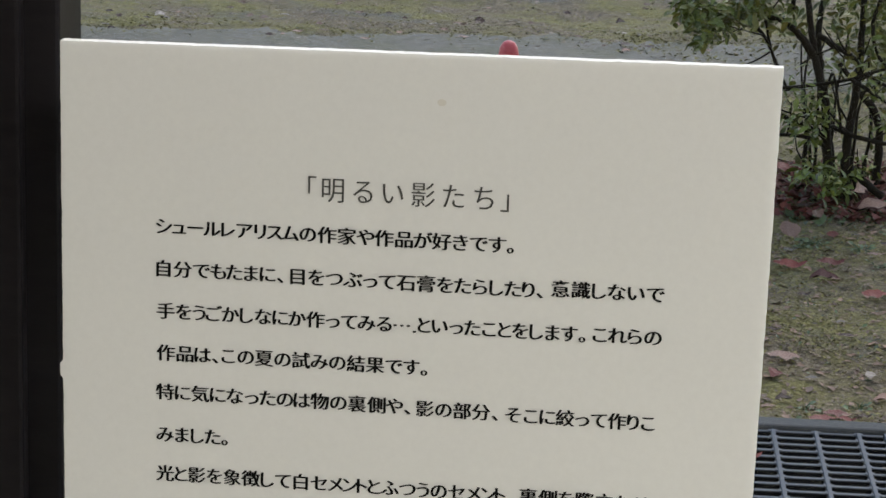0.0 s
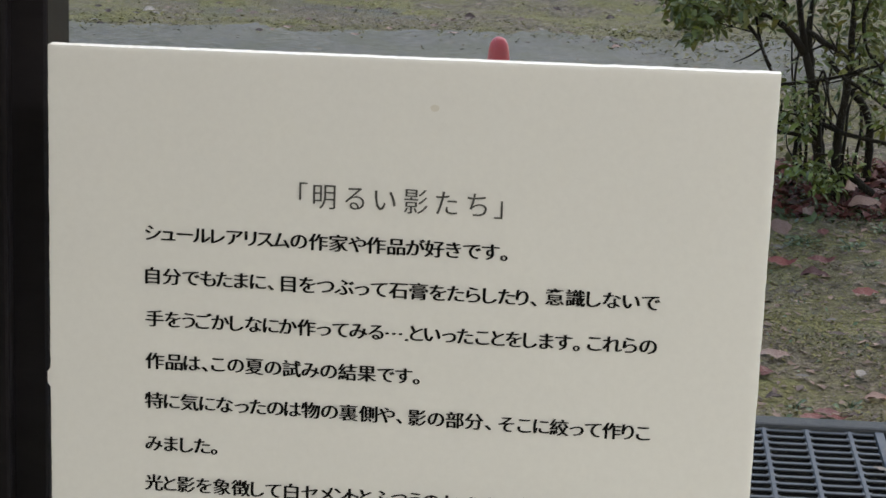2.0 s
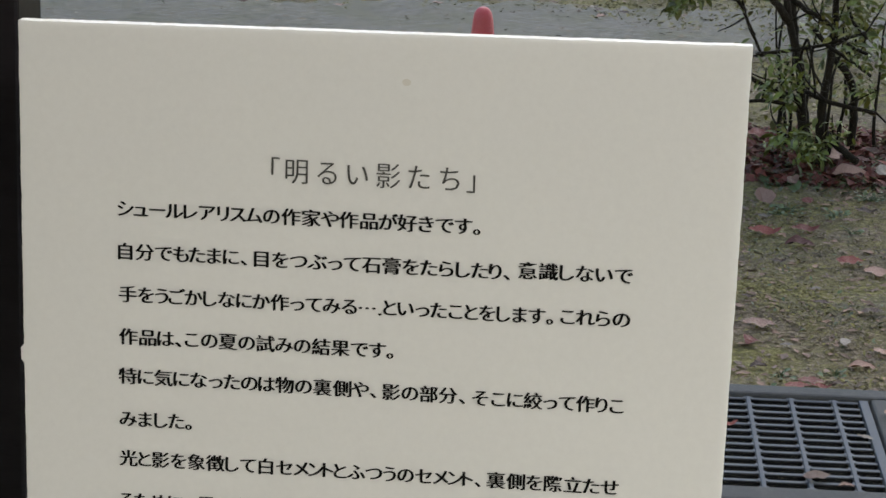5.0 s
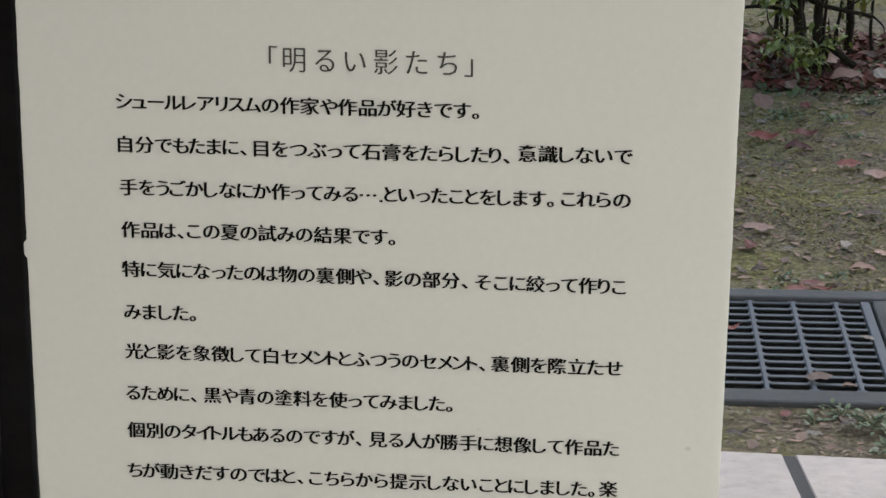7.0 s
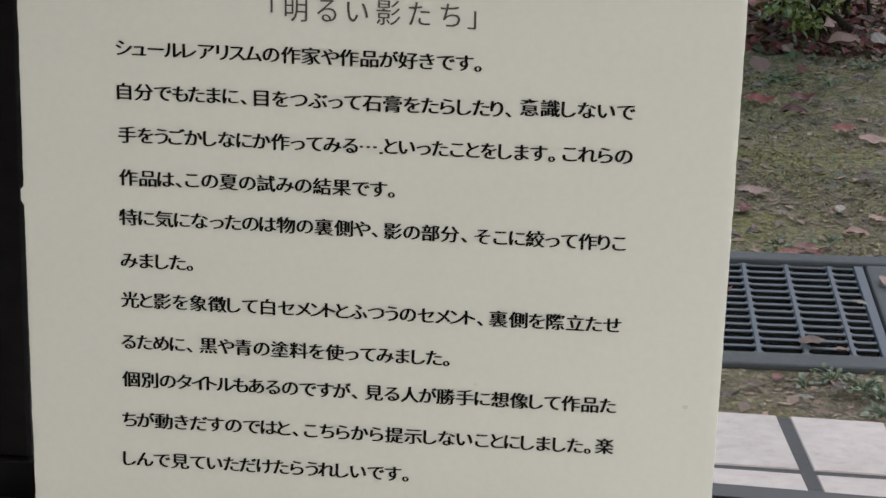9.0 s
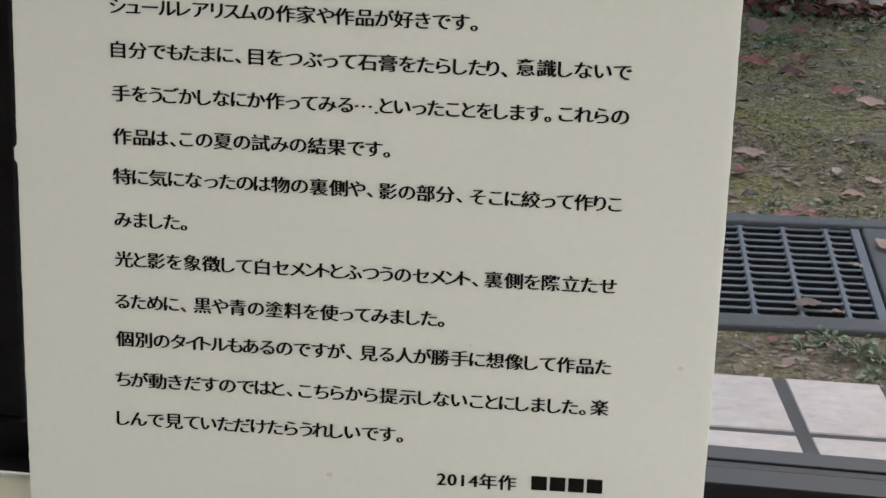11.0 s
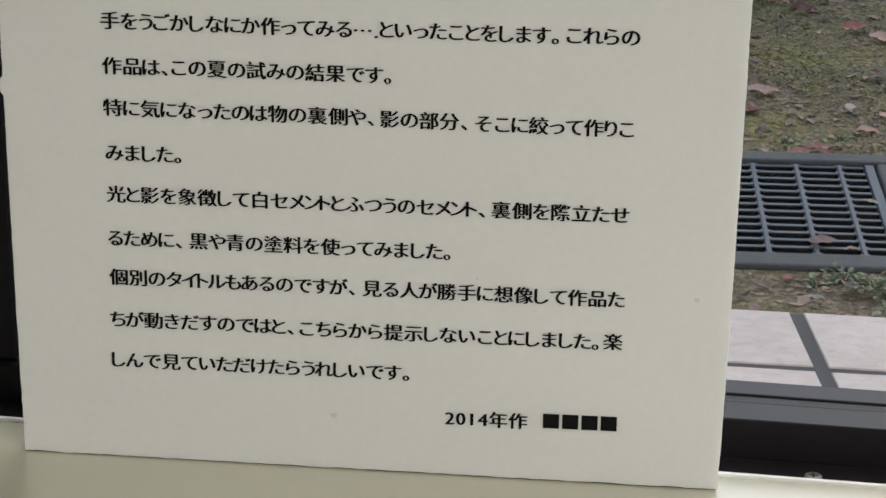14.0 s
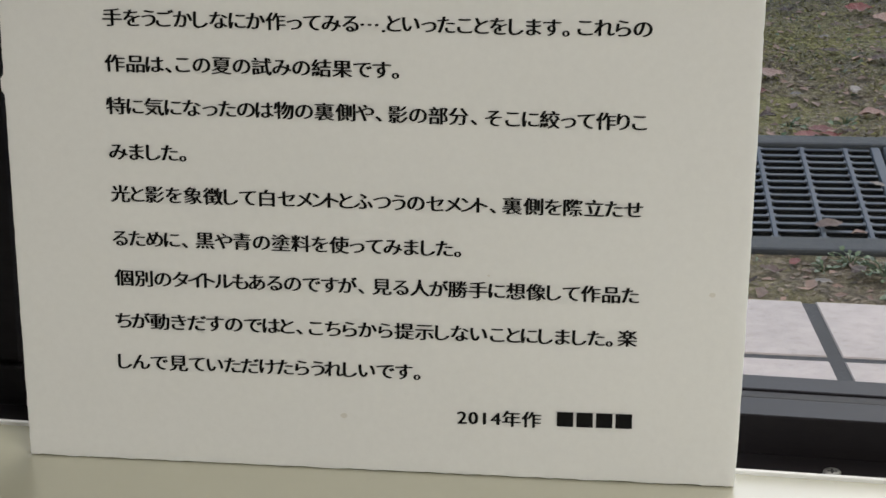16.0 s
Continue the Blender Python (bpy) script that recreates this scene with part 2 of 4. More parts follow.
def lamp_material():
    m = bpy.data.materials.new("lamp_diffuser")
    m.use_nodes = True
    b = m.node_tree.nodes["Principled BSDF"]
    b.inputs["Base Color"].default_value = (0.8, 0.8, 0.78, 1)
    b.inputs["Emission Color"].default_value = (1.0, 0.9, 0.74, 1)
    b.inputs["Emission Strength"].default_value = 1.5
    return m


M_GROUND, M_GLASS, M_DIFFUSER = ground_material(), glass_material(), lamp_material()

# ---- mesh helpers ----


def part(name, bm, material, parent=None, label="", smooth=False):
    """Links a bmesh as one mesh object, under a thing or part if there is one."""
    me = bpy.data.meshes.new(name)
    bm.to_mesh(me)
    bm.free()
    for mt in material if isinstance(material, (list, tuple)) else [material]:
        me.materials.append(mt)
    if smooth:
        for poly in me.polygons:
            poly.use_smooth = True
    ob = new(name, me)
    if parent:
        ob.parent = parent
    if label:
        ob["label"] = label
    return ob


def share(name, mesh, parent=None, m=None):
    ob = new(name, mesh)
    ob.parent = parent
    if m is not None:
        ob.matrix_basis = m
    return ob


def empty(name, m=None):
    ob = new(name)
    ob.empty_display_size = 0.02
    if m is not None:
        ob.matrix_basis = m
    return ob


def add_box(bm, x0, x1, y0, y1, z0, z1, bevel=0.0, m=None):
    """A box between the limits, with bevelled edges."""
    geo = bmesh.ops.create_cube(bm, size=1.0)["verts"]
    bmesh.ops.transform(bm, verts=geo, matrix=Matrix.Translation(((x0 + x1) / 2, (y0 + y1) / 2, (z0 + z1) / 2)) @ Matrix.Diagonal((x1 - x0, y1 - y0, z1 - z0, 1)))
    if bevel:
        edges = list({e for v in geo for e in v.link_edges})
        geo = [v for v in bmesh.ops.bevel(bm, geom=edges, offset=bevel, segments=2, profile=0.5, affect="EDGES")["verts"]]
    if m is not None:
        bmesh.ops.transform(bm, verts=geo, matrix=m)
    return bm


def box(*limits, bevel=0.0):
    return add_box(bmesh.new(), *limits, bevel=bevel)


def add_tube(bm, points, radii, sides=7):
    """A tapered tube through points."""
    pts = [Vector(q) for q in points]
    rings = []
    for i, q in enumerate(pts):
        d = (pts[min(i + 1, len(pts) - 1)] - pts[max(i - 1, 0)]).normalized()
        a = d.cross(Vector((0.3, 0.9, 0.1))).normalized()
        b = d.cross(a)
        rings.append([bm.verts.new(q + radii[i] * (a * math.cos(k * math.tau / sides) + b * math.sin(k * math.tau / sides))) for k in range(sides)])
    for r0, r1 in zip(rings, rings[1:]):
        for k in range(sides):
            bm.faces.new((r0[k], r0[(k + 1) % sides], r1[(k + 1) % sides], r1[k]))
    bm.faces.new(rings[0][::-1])
    bm.faces.new(rings[-1])


def smooth_line(points, steps=5):
    """Catmull-Rom points through a polyline."""
    q = [Vector(v) for v in points]
    q = [q[0] * 2 - q[1]] + q + [q[-1] * 2 - q[-2]]
    out = []
    for i in range(1, len(q) - 2):
        for k in range(steps):
            t = k / steps
            out.append(0.5 * (2 * q[i] + (q[i + 1] - q[i - 1]) * t + (2 * q[i - 1] - 5 * q[i] + 4 * q[i + 1] - q[i + 2]) * t * t + (3 * q[i] - q[i - 1] - 3 * q[i + 1] + q[i + 2]) * t ** 3))
    return out + [q[-2]]


def add_leaf(bm, m, length, width, curl=0.3, fold=0.25, rng=random, cells=5, mat_index=0):
    """A pointed leaf from the origin along +x, folded at its midrib and curled."""
    rows = []
    for i in range(cells + 1):
        t = i / cells
        half = width / 2 * (math.sin(math.pi * min(1, t * 0.97 + 0.03)) ** 0.8) * (1.15 - 0.3 * t)
        z = curl * length * (t - 0.5) ** 2 - 0.02 * length
        half = max(half, width * 0.02)
        rows.append([bm.verts.new(m @ Vector((t * length, s * half, z + abs(s) * half * fold))) for s in (-1, 0, 1)])
    for r0, r1 in zip(rows, rows[1:]):
        for k in range(2):
            f = bm.faces.new((r0[k], r1[k], r1[k + 1], r0[k + 1]))
            f.smooth = True
            f.material_index = mat_index


GROUND_Z = -0.6066
LEVEL = pose(-0.0130, 0.0196, 0.0, 0, 0, -2.60)    # along the sill's outer edge; y points outdoors
WINDOW = LEVEL @ pose(0, 0, 0, 0, 0.62)           # the sill and the frame dip slightly
GRATE = pose(0.4738, 1.7950, GROUND_Z, 0, 0, 1.4)  # near end of the grate's end bar

# ---- ground outdoors ----


def relief(x, y):
    return 0.010 * noise.noise((x * 3, y * 3, 0.3)) + 0.006 * noise.noise((x * 14, y * 14, 1.7)) + 0.003 * noise.noise((x * 45, y * 45, 5.1))


def ground_height(x, y):
    g = GRATE.inverted() @ Vector((x, y, GROUND_Z))
    inside = -0.50 < g.x < 0.028 and -0.02 < g.y < 0.335
    if inside:
        return GROUND_Z - 0.60
    near = -0.56 < g.x < 0.075 and -0.06 < g.y < 0.375
    fade = 1.0 if abs(x) < 3 and y < 9 else 0.0
    return GROUND_Z + (relief(x, y) if not near else -0.003) * fade


def build_ground():
    xs = [-600, -150, -40, -12, -5, -2.4] + [-1.4 + 0.014 * i for i in range(182)] + [1.7, 2.6, 5, 12, 40, 150, 600]
    ys = [-600, -150, -40, -10, -5, -2, 0.0, 0.3] + [0.7 + 0.014 * i for i in range(215)] + [3.73 + 0.02 * i for i in range(100)] + [6.2, 7, 9, 14, 30, 80, 200, 600]
    verts = [(x, y, ground_height(x, y)) for y in ys for x in xs]
    n = len(xs)
    faces = [(j * n + i, j * n + i + 1, (j + 1) * n + i + 1, (j + 1) * n + i) for j in range(len(ys) - 1) for i in range(n - 1)]
    me = bpy.data.meshes.new("ground")
    me.from_pydata(verts, [], faces)
    for poly in me.polygons:
        poly.use_smooth = True
    me.materials.append(M_GROUND)
    return tagged(new("ground", me), "damp mossy soil with fallen leaves", "ground", kind="structure")


build_ground()


def build_path():
    """A strip of grey grit across the garden, with uneven edges, just above the soil."""
    bm = bmesh.new()
    rows = []
    for i in range(240):
        x = -2.2 + i * 0.015
        y0 = 4.40 + 0.10 * x + 0.10 * noise.noise((x * 2, 3, 0)) + 0.08 * noise.noise((x * 12, 3, 0))
        y1 = 5.13 + 0.12 * x + 0.08 * noise.noise((x * 2, 8, 0)) + 0.10 * noise.noise((x * 5, 8, 0)) + 0.07 * noise.noise((x * 37, 8, 0))
        rows.append([bm.verts.new((x, y0 + (y1 - y0) * k / 9, GROUND_Z + 0.007 + 0.8 * relief(x, y0 + (y1 - y0) * k / 9) - (0.016 if k in (0, 9) else 0))) for k in range(10)])
    for a, b in zip(rows, rows[1:]):
        for k in range(9):
            bm.faces.new((a[k], b[k], b[k + 1], a[k + 1]))
    tagged(part("path", bm, M_PATH, smooth=True), "grey gritty footpath across the mossy ground", "path", kind="structure")


build_path()

# ---- the house: walls, floor, ceiling, sill ----


def house_wall(name, limits, label, material=M_WALL):
    ob = part(name, box(*limits, bevel=0.004), material)
    ob.matrix_basis = LEVEL
    return tagged(ob, label, "wall", kind="structure")


WIN_L, WIN_R, WIN_T = -0.075, 1.75, 1.35   # window opening, in the window's own axes
house_wall("wall_window_left", (-2.6, WIN_L - 0.004, 0.0, 0.14, -0.75, 1.75), "plain cream plaster wall beside the window")
house_wall("wall_window_right", (WIN_R + 0.004, 3.2, 0.0, 0.14, -0.75, 1.75), "plain cream plaster wall beside the window")
house_wall("wall_window_top", (WIN_L, WIN_R, 0.0, 0.14, WIN_T + 0.004, 1.75), "plain cream plaster wall over the window")
house_wall("wall_window_below", (WIN_L, WIN_R, -0.02, 0.12, -0.75, -0.034), "plain cream plaster wall under the sill")
house_wall("wall_back", (-2.6, 3.2, -4.1, -4.0, -0.75, 1.75), "plain cream plaster wall")
house_wall("wall_left", (-2.7, -2.604, -4.1, 0.14, -0.75, 1.75), "plain cream plaster wall")
house_wall("wall_right", (3.204, 3.3, -4.1, 0.14, -0.75, 1.75), "plain cream plaster wall")
tagged(house_wall("ceiling", (-2.7, 3.3, -4.1, 0.5, 1.754, 1.85), "plain white ceiling", M_WHITE), category="ceiling")
tagged(house_wall("floor", (-2.7, 3.3, -4.1, 0.06, -0.85, -0.754), "brown wooden floor", M_FLOOR), category="floor")

sill = part("window_sill", box(WIN_L - 0.3, WIN_R, -0.30, 0.0009, -0.030, -0.0008, bevel=0.0012), M_SILL)
sill.matrix_basis = WINDOW
tagged(sill, "white painted window sill, slightly glossy, under the board", "window sill", kind="structure")
part("edge_trim", box(WIN_L - 0.3, WIN_R, 0.0013, 0.0029, -0.012, -0.0003, bevel=0.0003), M_WHITE, sill, "thin white trim along the sill's edge")

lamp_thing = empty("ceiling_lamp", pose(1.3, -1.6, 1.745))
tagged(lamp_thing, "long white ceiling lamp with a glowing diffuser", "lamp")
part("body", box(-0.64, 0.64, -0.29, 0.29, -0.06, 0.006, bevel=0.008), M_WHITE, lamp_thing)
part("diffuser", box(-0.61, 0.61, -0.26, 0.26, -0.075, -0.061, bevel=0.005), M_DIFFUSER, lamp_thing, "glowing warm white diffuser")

# ---- the window ----


def build_window():
    w = empty("window_1", WINDOW)
    tagged(w, "dark bronze aluminium window with clear glass", "window", kind="structure")
    # base of the frame: flat with the screw, a step up to the sash, a lit top face, the glass groove, the outer ledge
    part("frame_base", box(WIN_L, WIN_R, 0.0033, 0.0480, -0.030, -0.0022, bevel=0.0006), M_BRONZE, w)
    part("inner_rail", box(WIN_L, WIN_R, 0.0165, 0.0294, -0.0024, 0.0107, bevel=0.0006), M_BRONZE, w)
    part("gasket", box(WIN_L, WIN_R, 0.0296, 0.0344, -0.0024, 0.0104, bevel=0.0004), M_RUBBER, w)
    part("outer_rail", box(WIN_L, WIN_R, 0.0346, 0.0450, -0.0024, 0.0110, bevel=0.0005), M_BRONZE, w)
    # left side: jamb, sash stile with a step and grooves
    part("jamb", box(WIN_L, -0.0240, 0.002, 0.055, 0.0, WIN_T, bevel=0.001), M_BRONZE, w)
    part("stile", box(-0.0238, 0.0008, 0.0190, 0.0421, 0.0110, WIN_T, bevel=0.0012), M_BRONZE, w)
    part("stile_bead", box(-0.0225, -0.0100, 0.0125, 0.0188, 0.0, WIN_T, bevel=0.0012), M_BRONZE, w)
    part("right_jamb", box(WIN_R - 0.045, WIN_R, 0.002, 0.055, 0.0, WIN_T, bevel=0.001), M_BRONZE, w)
    part("head", box(-0.0238, WIN_R - 0.046, 0.002, 0.055, WIN_T - 0.045, WIN_T, bevel=0.001), M_BRONZE, w)
    pane = part("pane", box(0.0006, WIN_R - 0.046, 0.0316, 0.0330, 0.0088, WIN_T - 0.046), M_GLASS, w, "clear window pane")
    pane.visible_shadow = False
    # countersunk cross-head screw in the base
    bm = bmesh.new()
    r, ring = 0.0027, 20
    prof = [(r, -0.0004), (r, 0.0001), (r * 0.93, 0.00035), (r * 0.55, 0.00045)]
    loops = [[bm.verts.new((a * math.cos(k * math.tau / ring), a * math.sin(k * math.tau / ring), z)) for k in range(ring)] for a, z in prof]
    for p0, p1 in zip(loops, loops[1:]):
        for k in range(ring):
            bm.faces.new((p0[k], p0[(k + 1) % ring], p1[(k + 1) % ring], p1[k]))
    bm.faces.new(loops[-1])
    screw = part("screw", bm, M_STEEL, w, "small dull steel cross-head screw", smooth=True)
    screw.location = (0.2492, 0.0074, -0.0020)
    bm = bmesh.new()
    add_box(bm, -0.0014, 0.0014, -0.00035, 0.00035, 0.0003, 0.00049)
    add_box(bm, -0.00035, 0.00035, -0.0014, 0.0014, 0.0003, 0.0005)
    part("cross_slot", bm, M_RUBBER, screw)


build_window()

# ---- tiled ledge outside the window ----


def build_ledge():
    base = part("outer_ledge", box(-0.9, 1.9, 0.050, 0.3588, GROUND_Z - 0.1, -0.0957, bevel=0.002), M_PLINTH)
    base.matrix_basis = LEVEL
    tagged(base, "low grey mortar plinth capped with pale stone tiles", "ledge", kind="structure")
    # tiles: two rows, wide joints running outwards, a narrow joint between the rows
    inv = LEVEL.inverted()
    for row, (y0, y1) in enumerate(((0.3049, 0.3664), (0.2395, 0.3008), (0.1745, 0.2355), (0.1190, 0.1705))):
        for i in range(-9, 12):
            x0 = 0.2583 + i * 0.0496
            bm = bmesh.new()
            j = [0.0009 * (noise.noise((i * 3.1, row * 7.7, q)) ) for q in range(8)]
            skew = -0.122
            # corner points follow the joint's slant
            c = [(x0 + 0.0058 + j[0], y0 + j[1]), (x0 + 0.0496 + j[2], y0 + j[3]), (x0 + 0.0496 + j[4], y1 + j[5] * 0.5), (x0 + 0.0058 + j[6], y1 + j[7] * 0.5)]
            c = [(x + (y - 0.327) * skew, y - 0.036 * (x - 0.25)) for x, y in c]
            mid = Vector((sum(q[0] for q in c) / 4, sum(q[1] for q in c) / 4, 0))
            lo = [bm.verts.new((*q, -0.1020)) for q in c]
            up = [bm.verts.new((*q, -0.0960)) for q in c]
            top = [bm.verts.new((*(Vector((*q, 0)) + (mid - Vector((*q, 0))).normalized() * 0.0012)[:2], -0.0951)) for q in c]
            for a, b in ((lo, up), (up, top)):
                for s in range(4):
                    bm.faces.new((a[s], a[(s + 1) % 4], b[(s + 1) % 4], b[s]))
            bm.faces.new(top)
            ob = part("tile", bm, M_TILE, base)
            ob.matrix_parent_inverse = inv


build_ledge()

# ---- drain grate ----


def build_grate():
    kerb = empty("drain_kerb", GRATE)
    tagged(kerb, "grey concrete kerb round the drain, level with the soil", "kerb")
    L = -0.50
    part("far_side", box(L - 0.05, 0.062, 0.3150, 0.3490, -0.09, 0.004, bevel=0.004), M_CONCRETE, kerb)
    part("near_side", box(L - 0.05, 0.062, -0.050, -0.008, -0.09, 0.004, bevel=0.004), M_CONCRETE, kerb)
    part("end_side", box(0.0185, 0.0620, -0.0075, 0.3145, -0.09, 0.003, bevel=0.004), M_CONCRETE, kerb)
    part("end_side", box(L - 0.05, L - 0.004, -0.0075, 0.3145, -0.09, 0.003, bevel=0.004), M_CONCRETE, kerb)
    g = empty("drain_grate", GRATE)
    tagged(g, "galvanised steel drain grate with narrow bars, dusted with leaves", "drain grate")
    # flat bars with rounded slots between them; the flanks go down into the pit, their shade painted near-black
    half, pitch, first, cross = 0.0034, 0.0238, 0.0038, 0.0027
    bear = box(L, 0.003, -half, half, -0.0014, 0.0, bevel=0.0004)
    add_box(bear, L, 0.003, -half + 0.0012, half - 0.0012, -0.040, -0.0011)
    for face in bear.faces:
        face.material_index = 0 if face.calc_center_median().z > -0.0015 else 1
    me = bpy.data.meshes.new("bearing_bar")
    bear.to_mesh(me)
    bear.free()
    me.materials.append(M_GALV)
    me.materials.append(M_FLANK_SHADE)
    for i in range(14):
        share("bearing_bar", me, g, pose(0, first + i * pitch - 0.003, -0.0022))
    cb = box(-cross, cross, -0.004, 0.312, -0.014, 0.0, bevel=0.001)
    for i in range(14):
        y = first + i * pitch - 0.003
        web = [(cross + 0.0032, half), (cross, half + 0.0020), (-cross, half + 0.0020), (-cross - 0.0032, half), (-cross - 0.0032, -half), (-cross, -half - 0.0020), (cross, -half - 0.0020), (cross + 0.0032, -half)]
        lo, up = ([cb.verts.new((a, y + b, z)) for a, b in web] for z in (-0.004, -0.0018))
        cb.faces.new(up)
        for k in range(8):
            cb.faces.new((lo[k], lo[(k + 1) % 8], up[(k + 1) % 8], up[k]))
    me2 = bpy.data.meshes.new("cross_bar")
    cb.to_mesh(me2)
    cb.free()
    me2.materials.append(M_GALV)
    for i in range(9):
        share("cross_bar", me2, g, pose(-0.0278 - 0.0536 * i, 0, 0.0005))
    part("end_bar", box(0.0036, 0.0150, -0.006, 0.3120, -0.025, 0.0012, bevel=0.0012), M_GALV, g)


build_grate()

# ---- the text board ----
BOARD_W, BOARD_H, BOARD_T = 0.2100, 0.2122, 0.0050
BOARD = pose(0, 0, 0, -1.78)


def build_board():
    b = empty("text_board", BOARD)
    tagged(b, "cream foam board with printed Japanese text, standing on the sill", "board")
    # outline with a slightly wavy hand-cut edge

    def wave(s, k, amp=0.00016):
        return amp * (noise.noise((s * 22, k, 0)) + 0.8 * noise.noise((s * 60, k, 3)) + 0.7 * noise.noise((s * 150, k, 6)))

    out = []
    n = 180
    top_r = BOARD_H + 0.0010
    for i in range(n):
        out.append((0.2062 * i / n + 0.0008, -0.00045 - 0.00208 * i / n + wave(i / n, 1, 0.0003)))
    for i in range(n):
        s = i / n
        out.append((0.2070 + 0.0030 * s ** 0.6 + wave(s, 2), -0.0025 + (top_r + 0.0025) * s))
    for i in range(n):
        s = i / n
        out.append((BOARD_W * (1 - s), top_r + (BOARD_H - top_r) * s + wave(s, 3)))
    for i in range(n):
        s = i / n
        nick = -0.0009 if 83 <= i <= 86 else 0
        out.append((0.0008 * s ** 3 + wave(s, 4) + nick, BOARD_H * (1 - s) - 0.0005 * s))
    bm = bmesh.new()
    vs = [bm.verts.new((x, 0.0, z)) for x, z in out]
    f = bm.faces.new(vs)
    ext = bmesh.ops.extrude_face_region(bm, geom=[f])["geom"]
    bmesh.ops.translate(bm, verts=[e for e in ext if isinstance(e, bmesh.types.BMVert)], vec=(0, BOARD_T, 0))
    bmesh.ops.recalc_face_normals(bm, faces=bm.faces[:])
    for face in bm.faces:
        face.material_index = 0 if face.normal.y < -0.9 else 1
    sheet = part("panel", bm, [M_PAPER, M_FOAM], b, "cream printed paper face on a rough-cut white foam core")
    return sheet


sheet = build_board()


GLYPHS = {}
# widths of proportional print, in ems; characters of the same kind share one
WIDTHS = {}
for em, kinds in ((0.30, "."), (0.40, "、"), (0.50, "。「」"), (0.57, "ト"), (0.66, "り"), (0.71, "とン"), (0.74, "うス"), (0.78, "しシイリ"), (0.80, "もっュ"), (0.82, "ちごタ"),
                  (0.84, "にはレメ"), (0.86, "たきやられル"), (0.88, "あがけすまるんア⋯"), (0.90, "こつムをて"), (0.92, "いかだー"), (0.94, "のみセ"), (0.96, "でなそふぶ"), (1.0, "せ")):
    for kind in kinds:
        WIDTHS[kind] = em


def width_of(ch):
    if ch in WIDTHS:
        return WIDTHS[ch]
    if ch.isdigit():
        return 0.56
    return 0.94 if "\u3040" <= ch <= "\u30ff" else 1.0


def glyph(ch):
    """Vertices and faces of one character of the built-in font, one em high."""
    if ch not in GLYPHS:
        cu = bpy.data.curves.new("glyph", "FONT")
        cu.body, cu.size, cu.resolution_u, cu.offset = ch, 1.0, 3, -0.010
        tmp = bpy.data.objects.new("glyph", cu)
        scene.collection.objects.link(tmp)
        me = bpy.data.meshes.new_from_object(tmp.evaluated_get(bpy.context.evaluated_depsgraph_get()))
        bpy.data.objects.remove(tmp)
        co = np.array([tuple(v.co) for v in me.vertices])
        GLYPHS[ch] = co, [tuple(p.vertices) for p in me.polygons]
        bpy.data.meshes.remove(me)
        bpy.data.curves.remove(cu)
    return GLYPHS[ch]


def build_line(text, x0, x1, z, material, height, stress=0.00024, even=False):
    """A piece of a line of print between x0 and x1, its middle at height z on the board."""
    pen, chunks, faces, n = 0.0, [], [], 0
    for ch in text:
        co, fs = glyph(ch)
        w, lo, hi = width_of(ch), co[:, 0].min(), co[:, 0].max()
        if even:  # the heading: all characters equally far apart, with air between them
            w = 0.38 if ch in "「」" else 1.0
            co = np.c_[(lo + hi) / 2 + (co[:, 0] - (lo + hi) / 2) * 0.86, co[:, 1]]
            lo, hi = co[:, 0].min(), co[:, 0].max()
        shift = pen + (0.10 if ch == "、" else 0.07) - lo if ch in "、。" else pen + w / 2 - (lo + hi) / 2
        chunks.append(np.c_[co[:, 0] + shift, co[:, 1]])
        faces += [tuple(i + n for i in f) for f in fs]
        n += len(co)
        pen += w
    flat = np.concatenate(chunks)
    lo, hi = flat[:, 0].min(), flat[:, 0].max()
    xs, zs = x0 + (flat[:, 0] - lo) * (x1 - x0) / (hi - lo), z + (flat[:, 1] - 0.31) * height
    zs = zs + 0.0004 - 0.0048 * (xs - 0.03)   # the print runs slightly downhill on the board
    # upright strokes are heavier than level ones: the same outline five times, a little apart
    shifts = ((0.0, 0.0, -0.00012), (stress, 0.0, -0.00014), (-stress, 0.0, -0.00016), (0.5 * stress, 0.3 * stress, -0.00018), (-0.5 * stress, -0.3 * stress, -0.00020))
    me = bpy.data.meshes.new("text_line")
    me.from_pydata([(x + dx, dy, q + dz) for dx, dz, dy in shifts for x, q in zip(xs.tolist(), zs.tolist())], [], [tuple(i + k * n for i in f) for k in range(len(shifts)) for f in faces])
    me.materials.append(material)
    ob = new("text_line", me)
    ob.parent = sheet
    return ob


